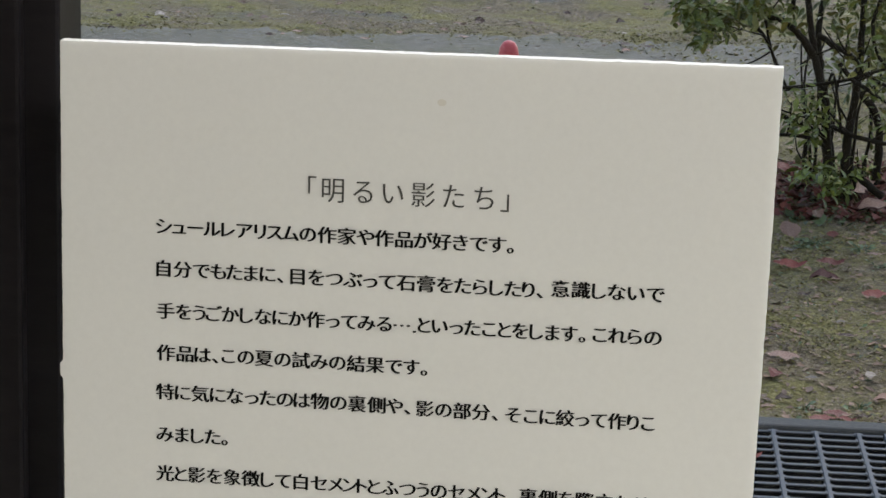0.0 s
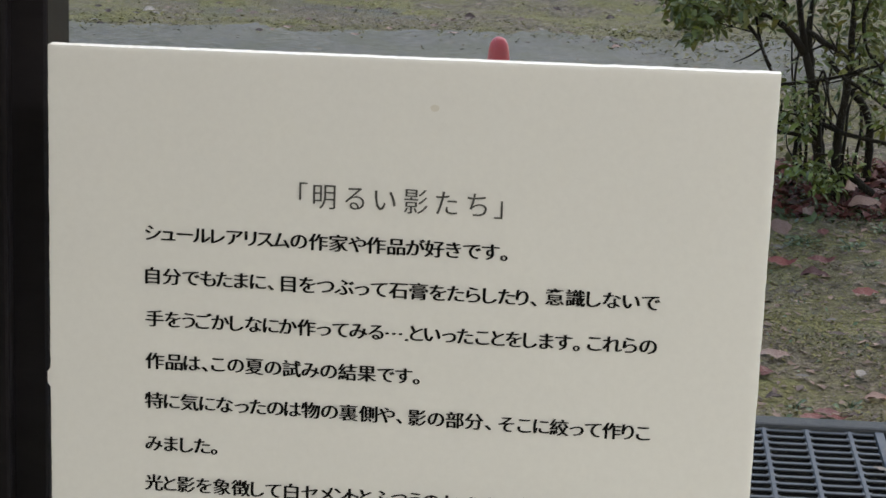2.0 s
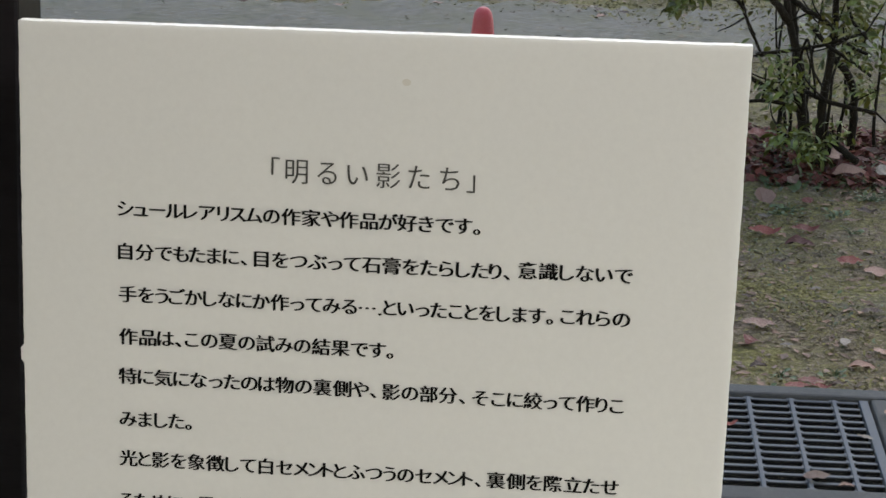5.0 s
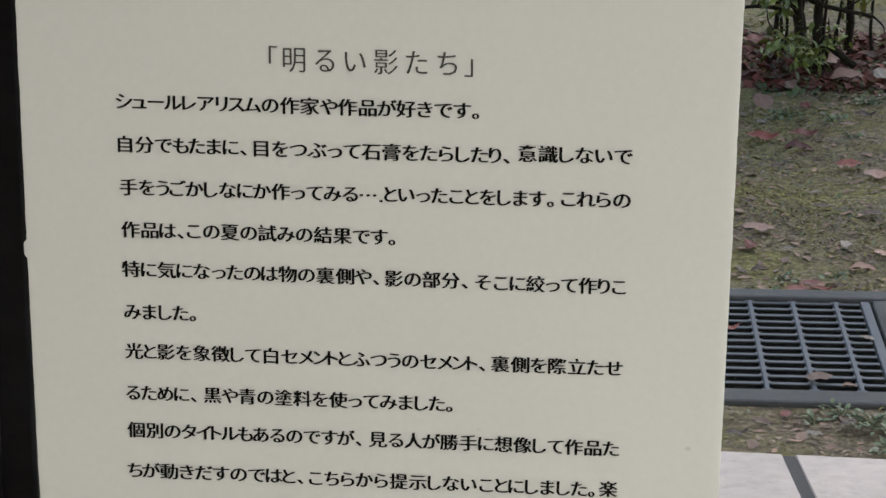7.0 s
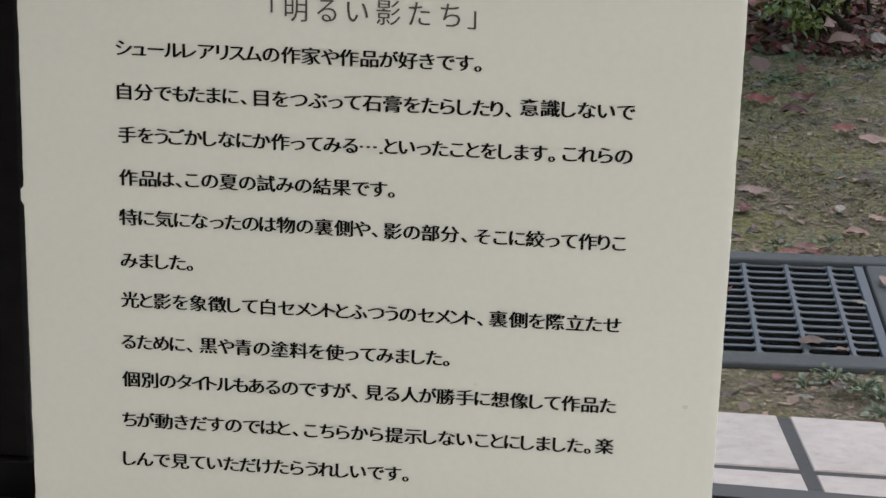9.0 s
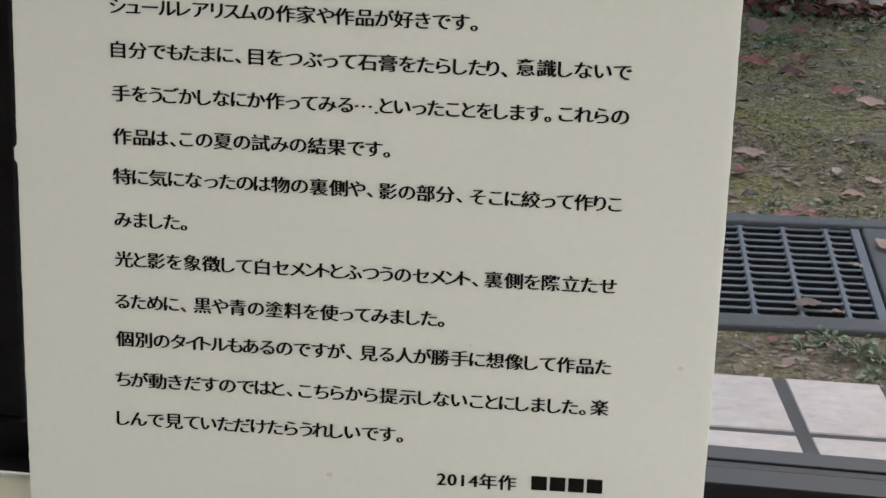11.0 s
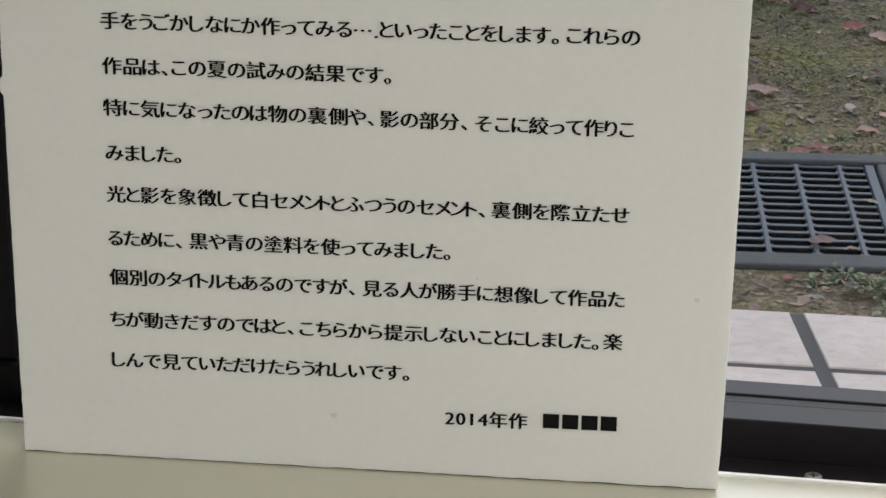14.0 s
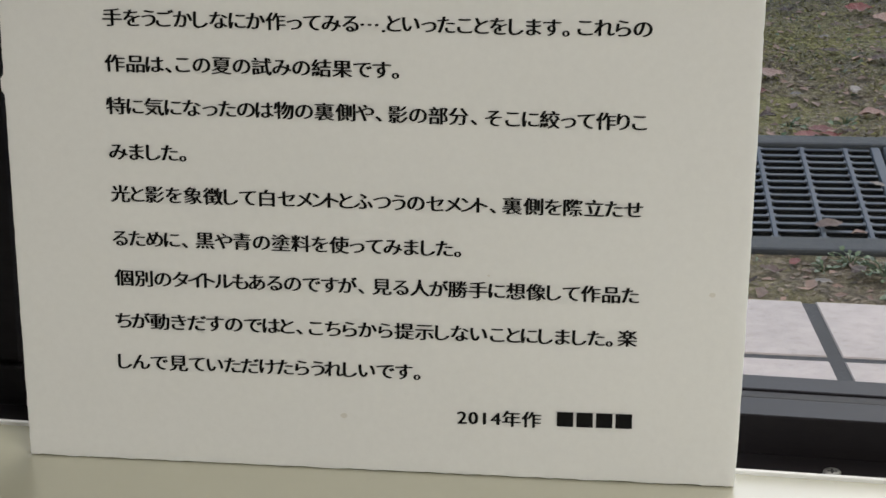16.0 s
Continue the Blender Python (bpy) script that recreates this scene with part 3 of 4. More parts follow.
LINES = [
    ("シュールレアリスムの", 0.0289, 0.0765, 0.1574),
    ("作家や作品が好きです。", 0.0773, 0.1350, 0.1574),
    ("自分でもたまに、", 0.0290, 0.0669, 0.1445),
    ("目をつぶって石膏をたらしたり、", 0.0694, 0.1440, 0.1444),
    ("意識しないで", 0.1468, 0.1795, 0.1452),
    ("手をうごかしなにか作ってみる", 0.0291, 0.0996, 0.1315),
    ("⋯.", 0.1005, 0.1069, 0.1314),
    ("といったことをします。", 0.1077, 0.1570, 0.1318),
    ("これらの", 0.1595, 0.1793, 0.1321),
    ("作品は、", 0.0291, 0.0475, 0.1185),
    ("この夏の試みの結果です。", 0.0489, 0.1106, 0.1187),
    ("特に気になったのは物の裏側や、", 0.0289, 0.1058, 0.1063),
    ("影の部分、", 0.1079, 0.1321, 0.1061),
    ("そこに絞って作りこ", 0.1346, 0.1786, 0.1059),
    ("みました。", 0.0291, 0.0506, 0.0930),
    ("光と影を象徴して白セメントとふつうのセメント、", 0.0290, 0.1375, 0.0806),
    ("裏側を際立たせ", 0.1396, 0.1783, 0.0807),
    ("るために、", 0.0288, 0.0501, 0.0673),
    ("黒や青の塗料を使ってみました。", 0.0527, 0.1278, 0.0674),
    ("個別のタイトルもあるのですが、", 0.0288, 0.1003, 0.0553),
    ("見る人が勝手に想像して作品た", 0.1029, 0.1779, 0.0553),
    ("ちが動きだすのではと、", 0.0285, 0.0824, 0.0422),
    ("こちらから提示しないことにしました。", 0.0845, 0.1709, 0.0420),
    ("楽", 0.1726, 0.1777, 0.0423),
    ("しんで見ていただけたらうれしいです。", 0.0286, 0.1162, 0.0295),
    ("2014年作", 0.1272, 0.1510, 0.0161),
]
for text, x0, x1, z in LINES:
    build_line(text, x0, x1, z, M_INK, 0.0055)
build_line("「明るい影たち」", 0.0742, 0.1332, 0.1709, M_INK_GREY, 0.0082, 0.00009, True)
# the signature: plain bars of the letters' size
for i in range(4):
    bm = box(0.1557 + 0.0056 * i, 0.1604 + 0.0056 * i, -0.00016, -0.00004, 0.0145, 0.0190)
    part("print_bar", bm, M_INK, sheet, "plain dark bar")
for x, z, r in ((0.1128, 0.1989, 0.0013), (0.1358, 0.0600, 0.0004), (0.1985, 0.0562, 0.0009), (0.0941, 0.0155, 0.0010)):
    bm = bmesh.new()
    vs = [bm.verts.new((x + r * (1 + 0.3 * noise.noise((k, x * 99, 0))) * math.cos(k * math.tau / 12), -0.00008, z + r * 0.8 * math.sin(k * math.tau / 12))) for k in range(12)]
    bm.faces.new(vs)
    part("stain", bm, M_SPOT, sheet, "faint brownish speck")

# ---- marker cone ----


def build_cone():
    c = empty("marker_cone", pose(-0.148, 3.90, GROUND_Z + 0.002))
    tagged(c, "small red plastic marker cone with a rounded tip", "marker cone")
    bm = bmesh.new()
    prof = [(0.0310, 0.0), (0.0285, 0.06), (0.0238, 0.125), (0.0205, 0.158), (0.0180, 0.170), (0.0125, 0.179), (0.005, 0.1832)]
    ring = 24
    loops = [[bm.verts.new((a * math.cos(k * math.tau / ring), a * math.sin(k * math.tau / ring), z)) for k in range(ring)] for a, z in prof]
    for p0, p1 in zip(loops, loops[1:]):
        for k in range(ring):
            bm.faces.new((p0[k], p0[(k + 1) % ring], p1[(k + 1) % ring], p1[k]))
    bm.faces.new(loops[-1])
    part("body", bm, M_RED, c, smooth=True)
    part("foot", box(-0.045, 0.045, -0.045, 0.045, -0.003, 0.008, bevel=0.004), M_RED, c)


build_cone()

# ---- the shrub ----


def spot(px, py, depth=3.3):
    """Place on an upright plane through the shrub: px across and py down, both in millimetres from its upper left corner."""
    k = (depth + 0.15 + 0.633) / 4.083
    x, z = 0.1669 + 0.001004 * px + 0.000062 * py, -0.2613 - 0.001026 * py + 0.000041 * px
    return Vector((0.178 + (x - 0.178) * k, depth + 0.15, 0.323 + (z - 0.323) * k))


def build_shrub():
    s = empty("shrub", pose(0.50, 3.46, GROUND_Z))
    tagged(s, "sparse evergreen shrub with dark crooked stems and yellowing leaves", "shrub")
    inv = s.matrix_basis.inverted()
    rng = random.Random(11)
    stems = [
        # (points across, down, depth), thickness from and to
        ([(292, 345, 3.30), (285, 250, 3.30), (283, 180, 3.28), (264, 100, 3.29), (252, 0, 3.32), (246, -160, 3.34), (225, -380, 3.36)], 0.0100, 0.0040),
        ([(300, 345, 3.34), (286, 220, 3.36), (270, 90, 3.38), (276, 0, 3.40), (290, -150, 3.42), (300, -350, 3.4)], 0.0085, 0.0035),
        ([(322, 345, 3.26), (320, 280, 3.26), (327, 225, 3.26), (341, 140, 3.25), (347, 60, 3.25), (351, 0, 3.25), (362, -180, 3.24), (350, -400, 3.25)], 0.0095, 0.0040),
        ([(372, 345, 3.4), (380, 240, 3.38), (367, 192, 3.36), (340, 160, 3.3), (336, 150, 3.28)], 0.0085, 0.0060),
        ([(250, 345, 3.34), (246, 290, 3.34), (252, 210, 3.33), (262, 170, 3.32)], 0.0045, 0.0030),
        ([(262, 100, 3.29), (238, 64, 3.28), (205, 36, 3.26), (160, 28, 3.24), (110, 22, 3.22)], 0.0085, 0.0026),
        ([(272, 62, 3.3), (300, 82, 3.27), (330, 100, 3.24), (360, 135, 3.22), (410, 160, 3.2)], 0.0062, 0.0030),
        ([(205, 156, 3.27), (250, 152, 3.25), (326, 140, 3.23), (400, 118, 3.22)], 0.0036, 0.0030),
        ([(180, 190, 3.26), (215, 210, 3.25), (245, 222, 3.27), (280, 240, 3.3)], 0.0042, 0.0055),
        ([(180, 243, 3.24), (215, 240, 3.24), (255, 246, 3.26), (285, 262, 3.3)], 0.0030, 0.0042),
        ([(296, 225, 3.28), (330, 240, 3.22), (365, 250, 3.2), (420, 262, 3.2)], 0.0050, 0.0036),
        ([(150, 36, 3.23), (172, 62, 3.23), (186, 90, 3.24), (202, 122, 3.25)], 0.0040, 0.0022),
        ([(170, -20, 3.25), (176, 30, 3.25), (190, 100, 3.26), (215, 160, 3.28)], 0.0030, 0.0026),
        ([(308, 112, 3.22), (330, 140, 3.21), (360, 160, 3.2), (410, 196, 3.2)], 0.0048, 0.0028),
        ([(330, 300, 3.28), (352, 322, 3.24), (385, 350, 3.2)], 0.0085, 0.0070),
        ([(280, 180, 3.28), (296, 130, 3.24), (306, 180, 3.22), (310, 235, 3.24)], 0.0026, 0.0024),
        ([(380, 0, 3.2), (366, 40, 3.2), (372, 90, 3.2), (402, 130, 3.2)], 0.0040, 0.0026),
        ([(226, 20, 3.3), (220, -60, 3.3), (170, -140, 3.25)], 0.0045, 0.0026),
        ([(252, 0, 3.32), (300, -60, 3.3), (380, -140, 3.25)], 0.0045, 0.0026),
        ([(351, 0, 3.25), (310, -70, 3.2), (240, -130, 3.1)], 0.0040, 0.0022),
        ([(110, 22, 3.22), (60, 10, 3.2), (20, -10, 3.18)], 0.0026, 0.0014),
        ([(120, 24, 3.22), (90, 50, 3.2), (60, 70, 3.18)], 0.0022, 0.0012),
    ]
    for pts, r0, r1 in stems:
        line = smooth_line([inv @ spot(*q) for q in pts], 6)
        bm = bmesh.new()
        rad = [(r0 + (r1 - r0) * i / (len(line) - 1)) * (1 + 0.14 * noise.noise((i * 0.9, r0 * 3000, 0))) for i in range(len(line))]
        if pts[0][1] >= 345:
            foot = line[0].copy()
            foot.z = -0.02
            line, rad = [foot] + line, [r0 * 1.4] + rad
        line = [q + Vector((0.0022 * noise.noise((i * 0.7, r0 * 900, 1)), 0, 0)) for i, q in enumerate(line)]
        add_tube(bm, line, rad)
        part("stem", bm, M_BARK, s, smooth=True)
    # thin side twigs
    for k in range(46):
        pts, r0, r1 = stems[rng.randrange(15)]
        q = Vector(pts[rng.randrange(1, len(pts))])
        a, l = rng.uniform(0, math.tau), rng.uniform(25, 80)
        ends = [q, q + Vector((math.cos(a) * l * 0.5 + rng.uniform(-8, 8), math.sin(a) * l * 0.5 - 6, rng.uniform(-0.03, 0.03))), q + Vector((math.cos(a) * l, math.sin(a) * l - 16, rng.uniform(-0.05, 0.05)))]
        line = smooth_line([inv @ spot(*e) for e in ends], 4)
        bm = bmesh.new()
        add_tube(bm, line, [0.0022 - 0.0013 * i / (len(line) - 1) for i in range(len(line))], 5)
        part("twig", bm, M_BARK, s, smooth=True)
    # slender suckers rising among the main stems
    for k in range(9):
        x0, top = rng.uniform(225, 430), rng.uniform(-40, 190)
        d0, lean = rng.uniform(3.24, 3.5), rng.gauss(0, 30)
        pts = [(x0 + lean * u * u + rng.uniform(-7, 7), 345 + (top - 345) * u, d0 + rng.uniform(-0.02, 0.02)) for u in (0, 0.2, 0.4, 0.6, 0.8, 1)]
        line = smooth_line([inv @ spot(*q) for q in pts], 5)
        line[0].z = -0.02
        bm = bmesh.new()
        add_tube(bm, line, [0.0040 - 0.0026 * i / (len(line) - 1) for i in range(len(line))], 5)
        part("sucker", bm, M_BARK, s, smooth=True)
    # leaves in loose sprays: (across, down, depth, spread across, spread down, count, share of yellow)
    sprays = [
        (45, 10, 3.20, 30, 26, 80, 0.08), (75, 42, 3.19, 28, 26, 70, 0.12), (110, 28, 3.22, 36, 26, 60, 0.2), (150, 4, 3.24, 38, 22, 60, 0.15), (62, 72, 3.19, 16, 14, 16, 0.1),
        (200, -2, 3.25, 34, 22, 20, 0.2), (185, 45, 3.26, 24, 26, 8, 0.3), (250, 176, 3.25, 38, 24, 24, 0.05), (235, 215, 3.24, 34, 20, 22, 0.05),
        (280, 206, 3.24, 24, 24, 12, 0.05), (262, 240, 3.24, 26, 14, 10, 0.05), (340, 110, 3.2, 30, 22, 10, 0.75), (385, 80, 3.2, 28, 40, 18, 0.6),
        (390, 150, 3.2, 28, 34, 22, 0.35), (395, 220, 3.2, 22, 40, 18, 0.4), (300, 20, 3.24, 50, 26, 10, 0.5), (220, 30, 3.24, 28, 20, 8, 0.6), (370, 20, 3.2, 34, 26, 14, 0.4),
        (280, 300, 3.2, 40, 26, 34, 0.1), (300, 330, 3.16, 30, 20, 24, 0.05), (245, 315, 3.22, 26, 22, 14, 0.2), (350, 300, 3.2, 26, 20, 10, 0.3), (320, 130, 3.42, 130, 120, 90, 0.35), (310, 280, 3.40, 110, 70, 25, 0.3), (390, 90, 3.36, 60, 110, 100, 0.4), (60, 22, 3.2, 34, 24, 40, 0.55), (340, 20, 3.42, 110, 60, 90, 0.35), (150, 14, 3.22, 44, 22, 30, 0.6),
        # crown out of view; its last four dense sprays are added to shade the base
        (100, -70, 3.2, 110, 50, 110, 0.15), (260, -110, 3.25, 140, 70, 120, 0.2), (300, -280, 3.3, 150, 90, 120, 0.2), (380, -60, 3.2, 60, 50, 60, 0.3), (250, -190, 3.3, 190, 90, 330, 0.2), (330, -330, 3.3, 230, 120, 420, 0.2), (460, -120, 3.3, 80, 120, 200, 0.2), (250, -130, 3.1, 190, 60, 160, 0.2),
    ]
    bm = bmesh.new()
    for cx, cy, d, ax, ay, count, yellow in sprays:
        for _ in range(int(count * 2.9)):
            q = inv @ spot(cx + max(-1.1, min(1.1, rng.gauss(0, 0.55))) * ax, cy + max(-1.2, min(1.2, rng.gauss(0, 0.55))) * ay, d + rng.gauss(0, 0.05 if cy > -80 else 0.16))
            m = Matrix.Translation(q) @ Euler((rng.uniform(-0.9, 0.9), rng.uniform(-0.2, 1.1), rng.uniform(0, math.tau))).to_matrix().to_4x4()
            size = rng.uniform(0.011, 0.027)
            add_leaf(bm, m, size, size * rng.uniform(0.30, 0.50), rng.uniform(-0.5, 0.2), 0.3, rng, 4, 1 if rng.random() < yellow else 0)
    tagged(part("foliage", bm, [M_LEAF, M_LEAF_YELLOW], s, "narrow green and yellowing leaves"), kind="stuff")


build_shrub()

# ---- weeds ----


def build_weed(x, y, count, reach, seed):
    w = empty("weed", pose(x, y, GROUND_Z + relief(x, y)))
    tagged(w, "small bright green weed growing in the soil", "weed", "weeds")
    rng = random.Random(seed)
    stalk, leaves = bmesh.new(), bmesh.new()
    for i in range(count):
        a, out, h = rng.uniform(0, math.tau), rng.uniform(0.2, 1) * reach, rng.uniform(0.002, 0.009)
        tip = Vector((out * math.cos(a), out * math.sin(a), h))
        add_tube(stalk, [(0, 0, -0.006), (tip.x * 0.5, tip.y * 0.5, h * 0.8), tip], [0.0009, 0.0007, 0.0005], 4)
        m = Matrix.Translation(tip) @ Euler((rng.uniform(-0.5, 0.5), rng.uniform(-0.5, 0.3), a + rng.uniform(-0.6, 0.6))).to_matrix().to_4x4()
        size = rng.uniform(0.006, 0.0125)
        add_leaf(leaves, m, size, size * rng.uniform(0.5, 0.8), -0.3, 0.2, rng, 4)
    part("stalks", stalk, M_WEED, w)
    tagged(part("leaves", leaves, M_WEED, w), kind="stuff")


for n, (x, y, c, r) in enumerate(((0.415, 1.717, 22, 0.024), (0.448, 1.689, 26, 0.03), (0.470, 1.664, 22, 0.03), (0.462, 1.622, 16, 0.025), (0.385, 1.698, 10, 0.02),
                                  (0.436, 3.080, 20, 0.03), (0.508, 3.025, 18, 0.028), (0.571, 3.170, 26, 0.035), (0.413, 3.058, 14, 0.025), (0.377, 2.207, 12, 0.018),
                                  (0.448, 2.218, 10, 0.018), (0.528, 2.926, 12, 0.025))):
    build_weed(x, y, c, r, 30 + n)

# ---- fallen leaves that stand out ----


def leaf_meshes():
    rng = random.Random(8)
    out = {}
    for key, mt in (("red", M_DRY_RED), ("pale", M_DRY_PINK), ("brown", M_DRY_BROWN), ("grey", M_DRY_GREY)):
        for v in range(3):
            bm = bmesh.new()
            add_leaf(bm, pose(-0.5, 0, 0.05), 1.0, 0.42 + 0.08 * v, (0.35, 0.12, -0.4)[v], (0.35, 0.18, 0.45)[v], rng, 12)
            for w in bm.verts:  # ragged outline and a slight twist
                d = noise.noise((w.co.x * 4.5, w.co.y * 5, 3.3 * v + len(out)))
                w.co.y += 0.07 * d + 0.12 * w.co.x * w.co.x - 0.02 + 0.03 * noise.noise((w.co.x * 14, w.co.y * 9, 2.1 + v))
                w.co.z += 0.09 * noise.noise((w.co.x * 3, w.co.y * 6, 9.1 + v)) + 0.04 * noise.noise((w.co.x * 9, w.co.y * 9, 4.1 + v)) + 0.2 * w.co.x * w.co.y
            me = bpy.data.meshes.new("fallen_leaf")
            bm.to_mesh(me)
            bm.free()
            me.materials.append(mt)
            out[key, v] = me
    return out


LEAVES = leaf_meshes()
COLOUR = {"red": "dry reddish-brown fallen leaf, curled, on mossy soil", "pale": "pale pinkish dry fallen leaf lying on the ground",
          "brown": "dull brown fallen leaf, curled, on the soil", "grey": "pale grey withered leaf lying on the soil"}


def fallen_leaf(x, y, length, turn, key, v, lift=0.004, roll=0.0, width=1.0, z=None):
    ob = share("fallen_leaf", LEAVES[key, v])
    base = ground_height(x, y) if z is None else z
    ob.matrix_basis = pose(x, y, base + lift, roll, 0, turn) @ Matrix.Diagonal((length, length * width, length, 1))
    tagged(ob, COLOUR[key], "leaf", "fallen leaves")
    return ob


G0 = GROUND_Z
for x, y, l, a, key, v, roll in (
        (0.546, 3.334, 0.062, 6, "red", 2, 40), (0.625, 3.364, 0.051, 100, "pale", 1, 40), (0.506, 3.133, 0.016, -25, "grey", 1, 10),
        (0.469, 3.131, 0.019, 20, "red", 1, 40), (0.386, 2.897, 0.053, -4, "red", 0, 30), (0.452, 2.922, 0.046, 6, "red", 0, 25), (0.437, 2.843, 0.045, -2, "red", 2, 20),
        (0.400, 2.728, 0.024, 20, "brown", 0, 30), (0.507, 2.731, 0.042, 4, "red", 1, 35), (0.547, 2.680, 0.048, -24, "pale", 1, 35), (0.357, 2.393, 0.046, -6, "pale", 1, 25),
        (0.343, 2.333, 0.019, -50, "brown", 0, 35), (0.470, 2.336, 0.031, 75, "grey", 1, 25), (0.486, 2.251, 0.035, -8, "pale", 2, 15), (0.520, 2.298, 0.032, -20, "pale", 0, 10),
        (0.350, 2.232, 0.024, 15, "brown", 2, 15), (0.414, 2.168, 0.034, -4, "red", 1, 12), (0.451, 2.164, 0.019, 10, "brown", 0, 30), (0.549, 3.488, 0.047, 60, "pale", 0, 50),
        (0.407, 3.619, 0.061, 30, "red", 0, 45), (0.414, 3.498, 0.047, 100, "brown", 1, 50), (0.446, 3.249, 0.034, 70, "red", 0, 45), (0.430, 3.320, 0.030, 10, "brown", 0, 30),
        (0.386, 3.356, 0.041, 90, "red", 2, 40), (0.584, 3.456, 0.042, 20, "red", 1, 40), (0.614, 3.508, 0.038, -30, "brown", 0, 40), (0.391, 2.317, 0.020, 10, "grey", 1, 10),
        (0.449, 2.500, 0.025, -10, "brown", 1, 15), (0.519, 2.482, 0.033, 15, "brown", 1, 15), (0.447, 2.586, 0.020, 30, "grey", 1, 10), (0.345, 2.507, 0.021, -15, "brown", 0, 10),
        (0.560, 3.056, 0.038, -5, "brown", 0, 20), (0.527, 2.988, 0.024, 0, "pale", 1, 20), (0.391, 3.011, 0.024, 0, "grey", 0, 20), (0.330, 1.677, 0.030, -20, "brown", 0, 0),
        (0.420, 1.680, 0.026, 50, "brown", 1, 10), (0.380, 1.653, 0.024, 0, "grey", 1, 0), (0.355, 1.717, 0.022, 70, "red", 1, 0), (0.299, 1.643, 0.028, 20, "brown", 0, 0),
        (-0.699, 5.003, 0.034, 10, "pale", 1, 0), (-0.849, 5.281, 0.036, -30, "grey", 1, 0), (-0.779, 5.308, 0.032, 5, "pale", 1, 0), (-1.253, 4.947, 0.034, -40, "grey", 1, 0),
        (-1.133, 5.103, 0.032, -20, "grey", 2, 0), (-1.010, 5.053, 0.034, 20, "grey", 1, 0), (-0.740, 4.878, 0.032, 5, "grey", 0, 0), (-0.549, 5.119, 0.030, -10, "brown", 1, 0),
        (-0.368, 5.186, 0.042, 0, "pale", 0, 0), (-0.344, 5.007, 0.040, 10, "pale", 1, 0), (-0.505, 5.038, 0.026, 70, "grey", 1, 0), (-0.441, 5.201, 0.028, 40, "grey", 1, 0),
        (-0.136, 5.532, 0.026, 0, "grey", 1, 0), (-0.039, 5.456, 0.030, -20, "brown", 1, 0), (-0.637, 5.303, 0.026, 60, "brown", 1, 0), (-1.112, 5.283, 0.034, 15, "brown", 1, 0)):
    roll *= 0.45 if roll < 50 else 1
    fallen_leaf(x, y, l, a, key, v, 0.005 + 0.22 * l * math.sin(radians(roll)), roll)
far = random.Random(77)
for _ in range(90):
    x, y = far.uniform(-1.3, 0.4), far.uniform(4.85, 5.75)
    fallen_leaf(x, y, far.uniform(0.014, 0.034), far.uniform(-60, 60), far.choice(("grey", "pale", "brown", "pale", "brown")), far.randrange(3), 0.014, far.uniform(8, 30))
fallen_leaf(0.397, 3.135, 0.040, 25, "pale", 1, 0.012, 48, 1.7)
fallen_leaf(0.552, 3.320, 0.062, 14, "pale", 2, 0.018, 22, 0.9)
fallen_leaf(0.530, 3.410, 0.046, 70, "pale", 2, 0.026, 60, 0.9)
fallen_leaf(0.612, 3.335, 0.045, 50, "grey", 1, 0.018, 40, 1.2)
fallen_leaf(0.467, 3.120, 0.022, 15, "red", 1, 0.007, 20, 1.4)
fallen_leaf(0.445, 3.225, 0.040, 60, "pale", 0, 0.014, 40, 1.1)
fallen_leaf(0.341, 2.320, 0.026, 70, "red", 2, 0.008, 20, 1.3)
fallen_leaf(0.396, 2.150, 0.036, 4, "red", 1, 0.004, 6, 0.9)
fallen_leaf(0.426, 2.148, 0.028, -12, "red", 0, 0.005, 6, 0.8)
# on the drain
fallen_leaf(0.509, 2.030, 0.050, -62, "pale", 1, 0.006, 8, 0.8, G0)
fallen_leaf(0.399, 1.822, 0.034, 24, "brown", 1, 0.004, 4, 1.3, G0)
fallen_leaf(0.466, 1.961, 0.022, -40, "grey", 1, 0.004, 0, 1.0, G0)
fallen_leaf(0.515, 1.971, 0.016, 10, "pale", 1, 0.006, 0, 1.0, G0)
fallen_leaf(0.300, 1.977, 0.030, 20, "red", 0, 0.005, 0, 1.0, G0)
fallen_leaf(0.431, 1.799, 0.018, 0, "pale", 2, 0.004, 0, 1.0, G0)

# ---- what nobody could count: crumbs, moss tufts, leaf litter under the shrub ----


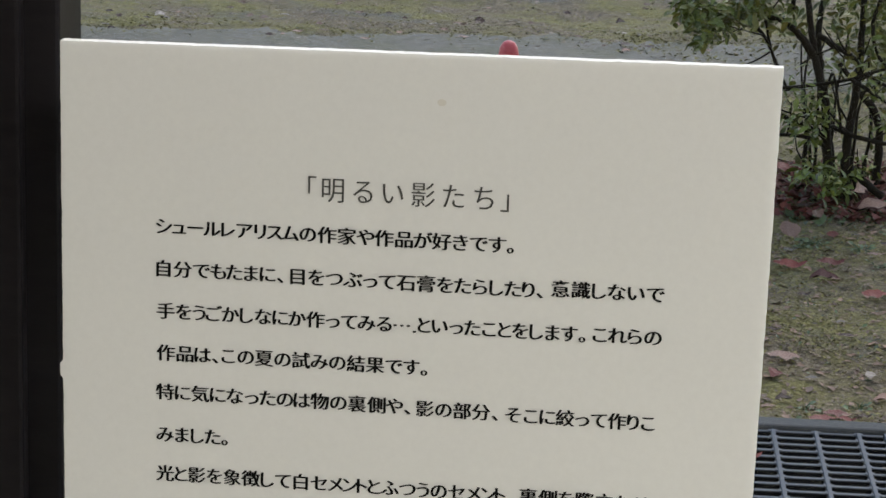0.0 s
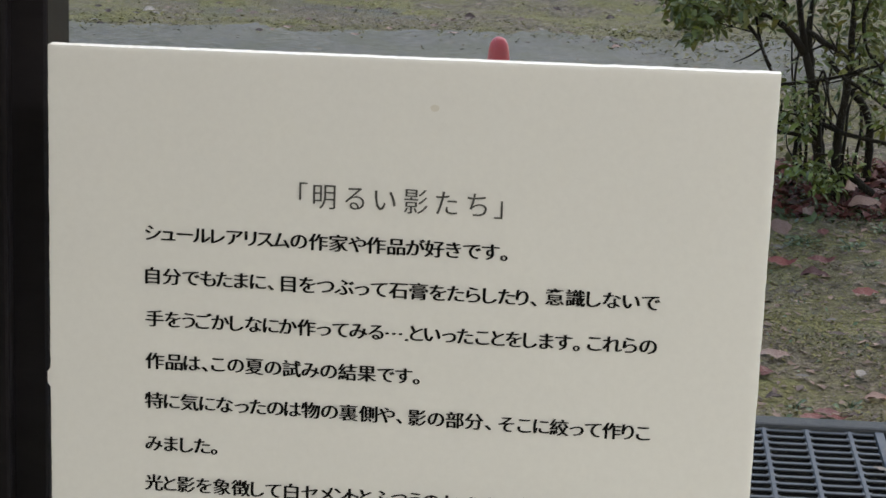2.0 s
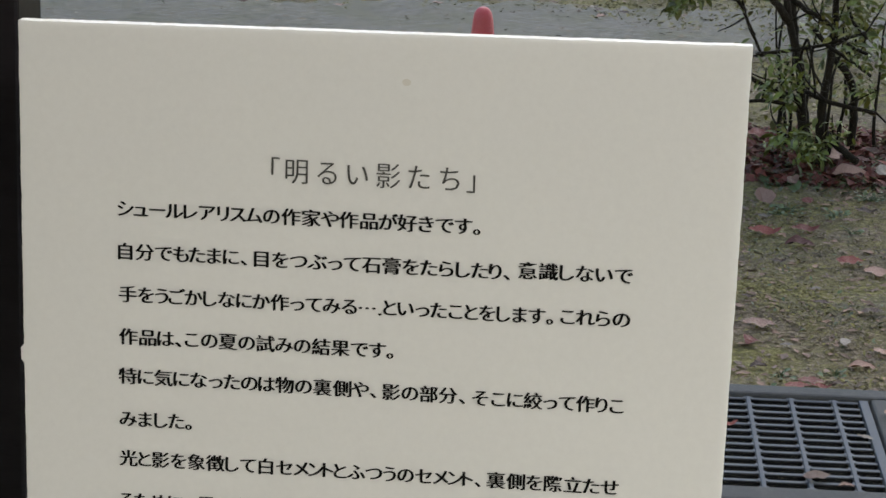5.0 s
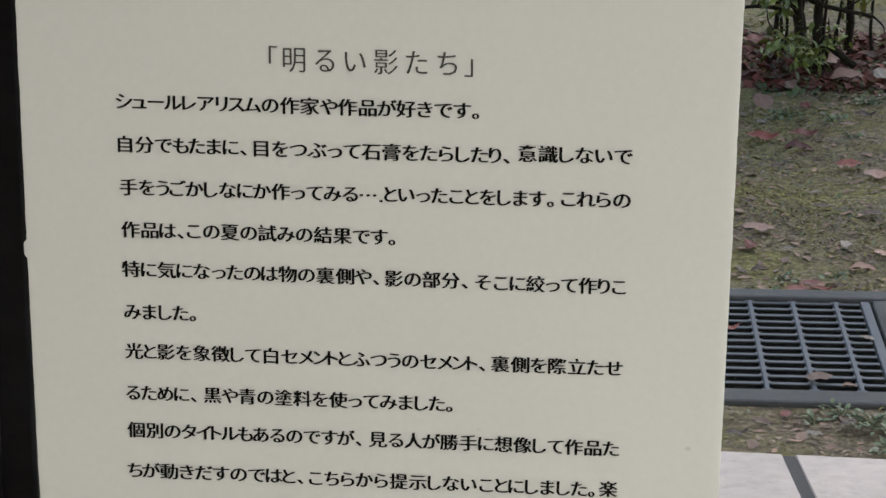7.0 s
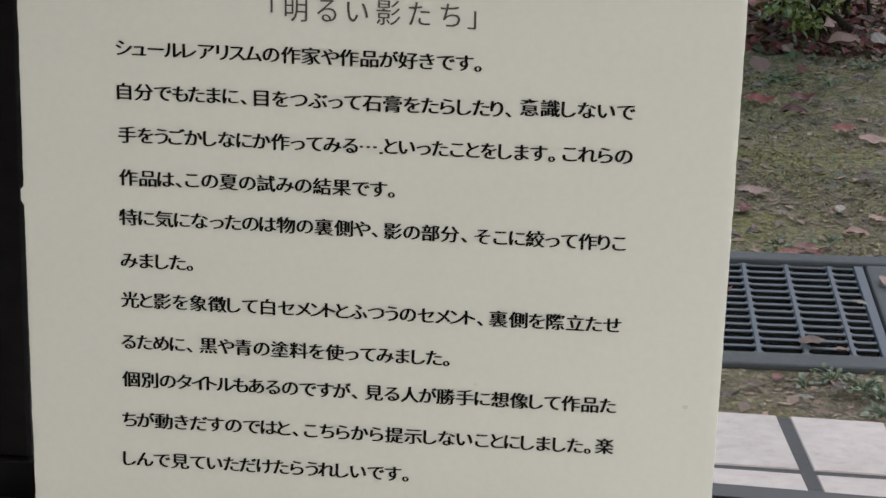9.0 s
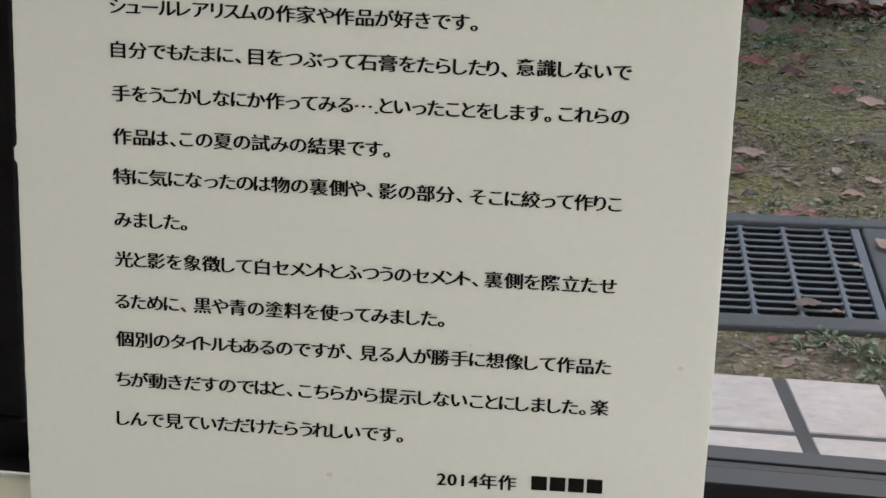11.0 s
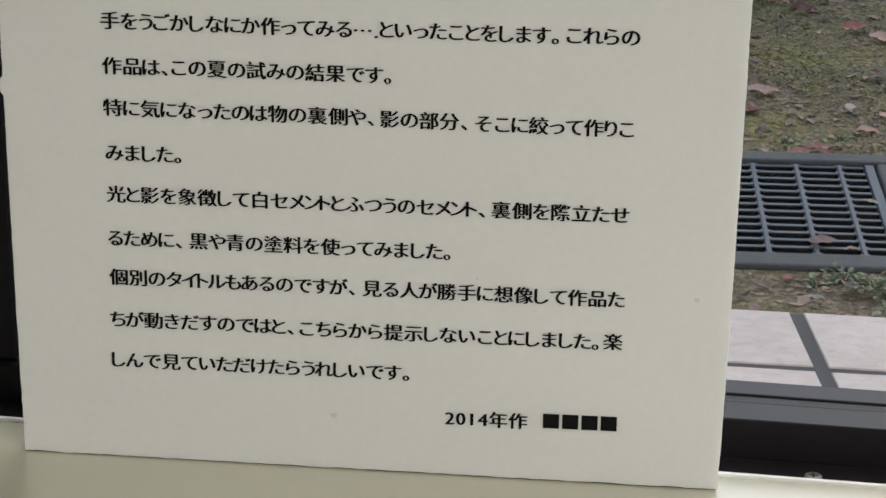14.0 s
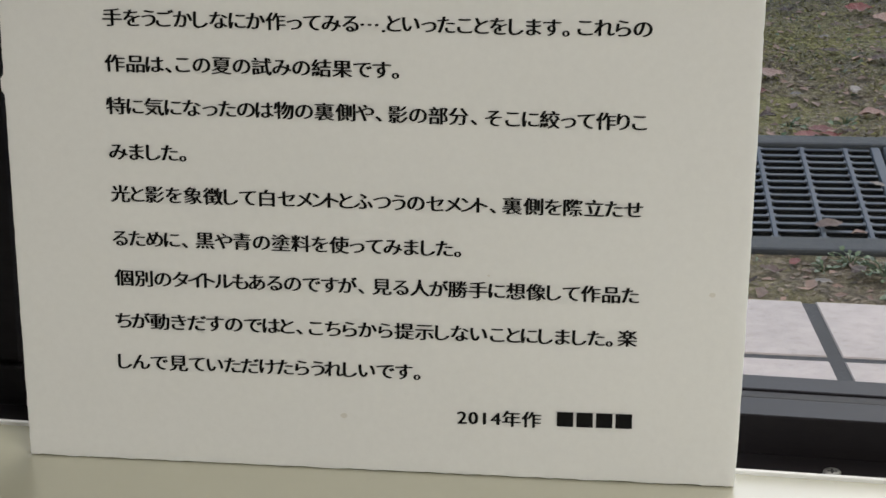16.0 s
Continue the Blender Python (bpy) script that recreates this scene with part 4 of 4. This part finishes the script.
def scatter(name, label, material, count, size, area, seed, tall=False, keep=None, lift=0.001):
    rng = random.Random(seed)
    bm = bmesh.new()
    for _ in range(count):
        x, y = rng.uniform(area[0], area[1]), rng.uniform(area[2], area[3])
        g = GRATE.inverted() @ Vector((x, y, GROUND_Z))
        if (-0.56 < g.x < 0.064 and -0.05 < g.y < 0.334) or (keep and rng.random() > keep(x, y)):
            continue
        l = rng.uniform(*size)
        if tall:
            e = Euler((rng.uniform(-0.5, 0.5), rng.uniform(-0.6, 0.0), rng.uniform(0, math.tau)))
        else:
            e = Euler((rng.uniform(-0.3, 0.3), rng.uniform(-0.2, 0.2), rng.uniform(0, math.tau)))
        m = Matrix.Translation((x, y, ground_height(x, y) + lift)) @ e.to_matrix().to_4x4()
        add_leaf(bm, m, l, l * rng.uniform(0.25, 0.7), rng.uniform(-0.5, 0.3), 0.25, rng, 2)
    tagged(part(name, bm, material), label, name.replace("_", " "), kind="stuff")


def mossy(x, y):
    return max(0.0, min(1.0, 0.45 + 1.6 * noise.noise((x * 4, y * 4, 9))))


def creeping(x, y):
    return max(0.0, 1 - abs(y - 5.12 - 0.12 * x) / 0.20)


scatter("leaf_litter", "small brown leaf crumbs scattered over the soil", M_CRUMB, 15000, (0.003, 0.010), (0.24, 0.76, 1.38, 3.6), 51)
scatter("far_litter", "small leaf crumbs scattered over the far soil", M_CRUMB, 2600, (0.006, 0.018), (-1.4, 0.8, 3.65, 5.95), 52, lift=0.008)
scatter("moss_tufts", "low olive moss tufts on the soil", M_MOSS, 30000, (0.003, 0.009), (0.24, 0.76, 1.38, 3.6), 53, True, mossy)
scatter("far_moss", "low olive moss on the far soil", M_MOSS, 7000, (0.005, 0.012), (-1.4, 0.8, 4.1, 6.0), 54, True, mossy)
scatter("path_moss", "olive moss creeping over the edge of the path", M_MOSS, 9000, (0.006, 0.012), (-1.5, 0.8, 4.80, 5.40), 57, True, creeping, 0.005)
scatter("shrub_litter", "reddish dead leaves heaped under the shrub", M_HEAP, 1700, (0.014, 0.034), (0.33, 0.76, 3.24, 3.72), 55, True)
scatter("leaf_fragments", "torn brown and reddish leaf fragments lying on the soil", M_SHARD, 1100, (0.008, 0.024), (0.28, 0.72, 1.46, 3.3), 58)
scatter("clover_tufts", "small green clover and weed tufts in the moss", M_WEED, 1300, (0.005, 0.012), (0.28, 0.72, 1.46, 3.3), 59, True, mossy)
scatter("shrub_shards", "torn dead leaves strewn over the ground behind the shrub", M_CRUMB, 500, (0.008, 0.020), (0.10, 0.95, 3.6, 5.1), 60, lift=0.010)
scatter("shrub_moss", "olive moss on the ground behind the shrub", M_MOSS, 9000, (0.006, 0.016), (0.05, 0.95, 3.6, 5.3), 61, True, mossy, 0.006)
scatter("shrub_weeds", "fresh green weeds among the dead leaves under the shrub", M_WEED, 420, (0.010, 0.024), (0.40, 0.66, 3.2, 3.5), 62, True)
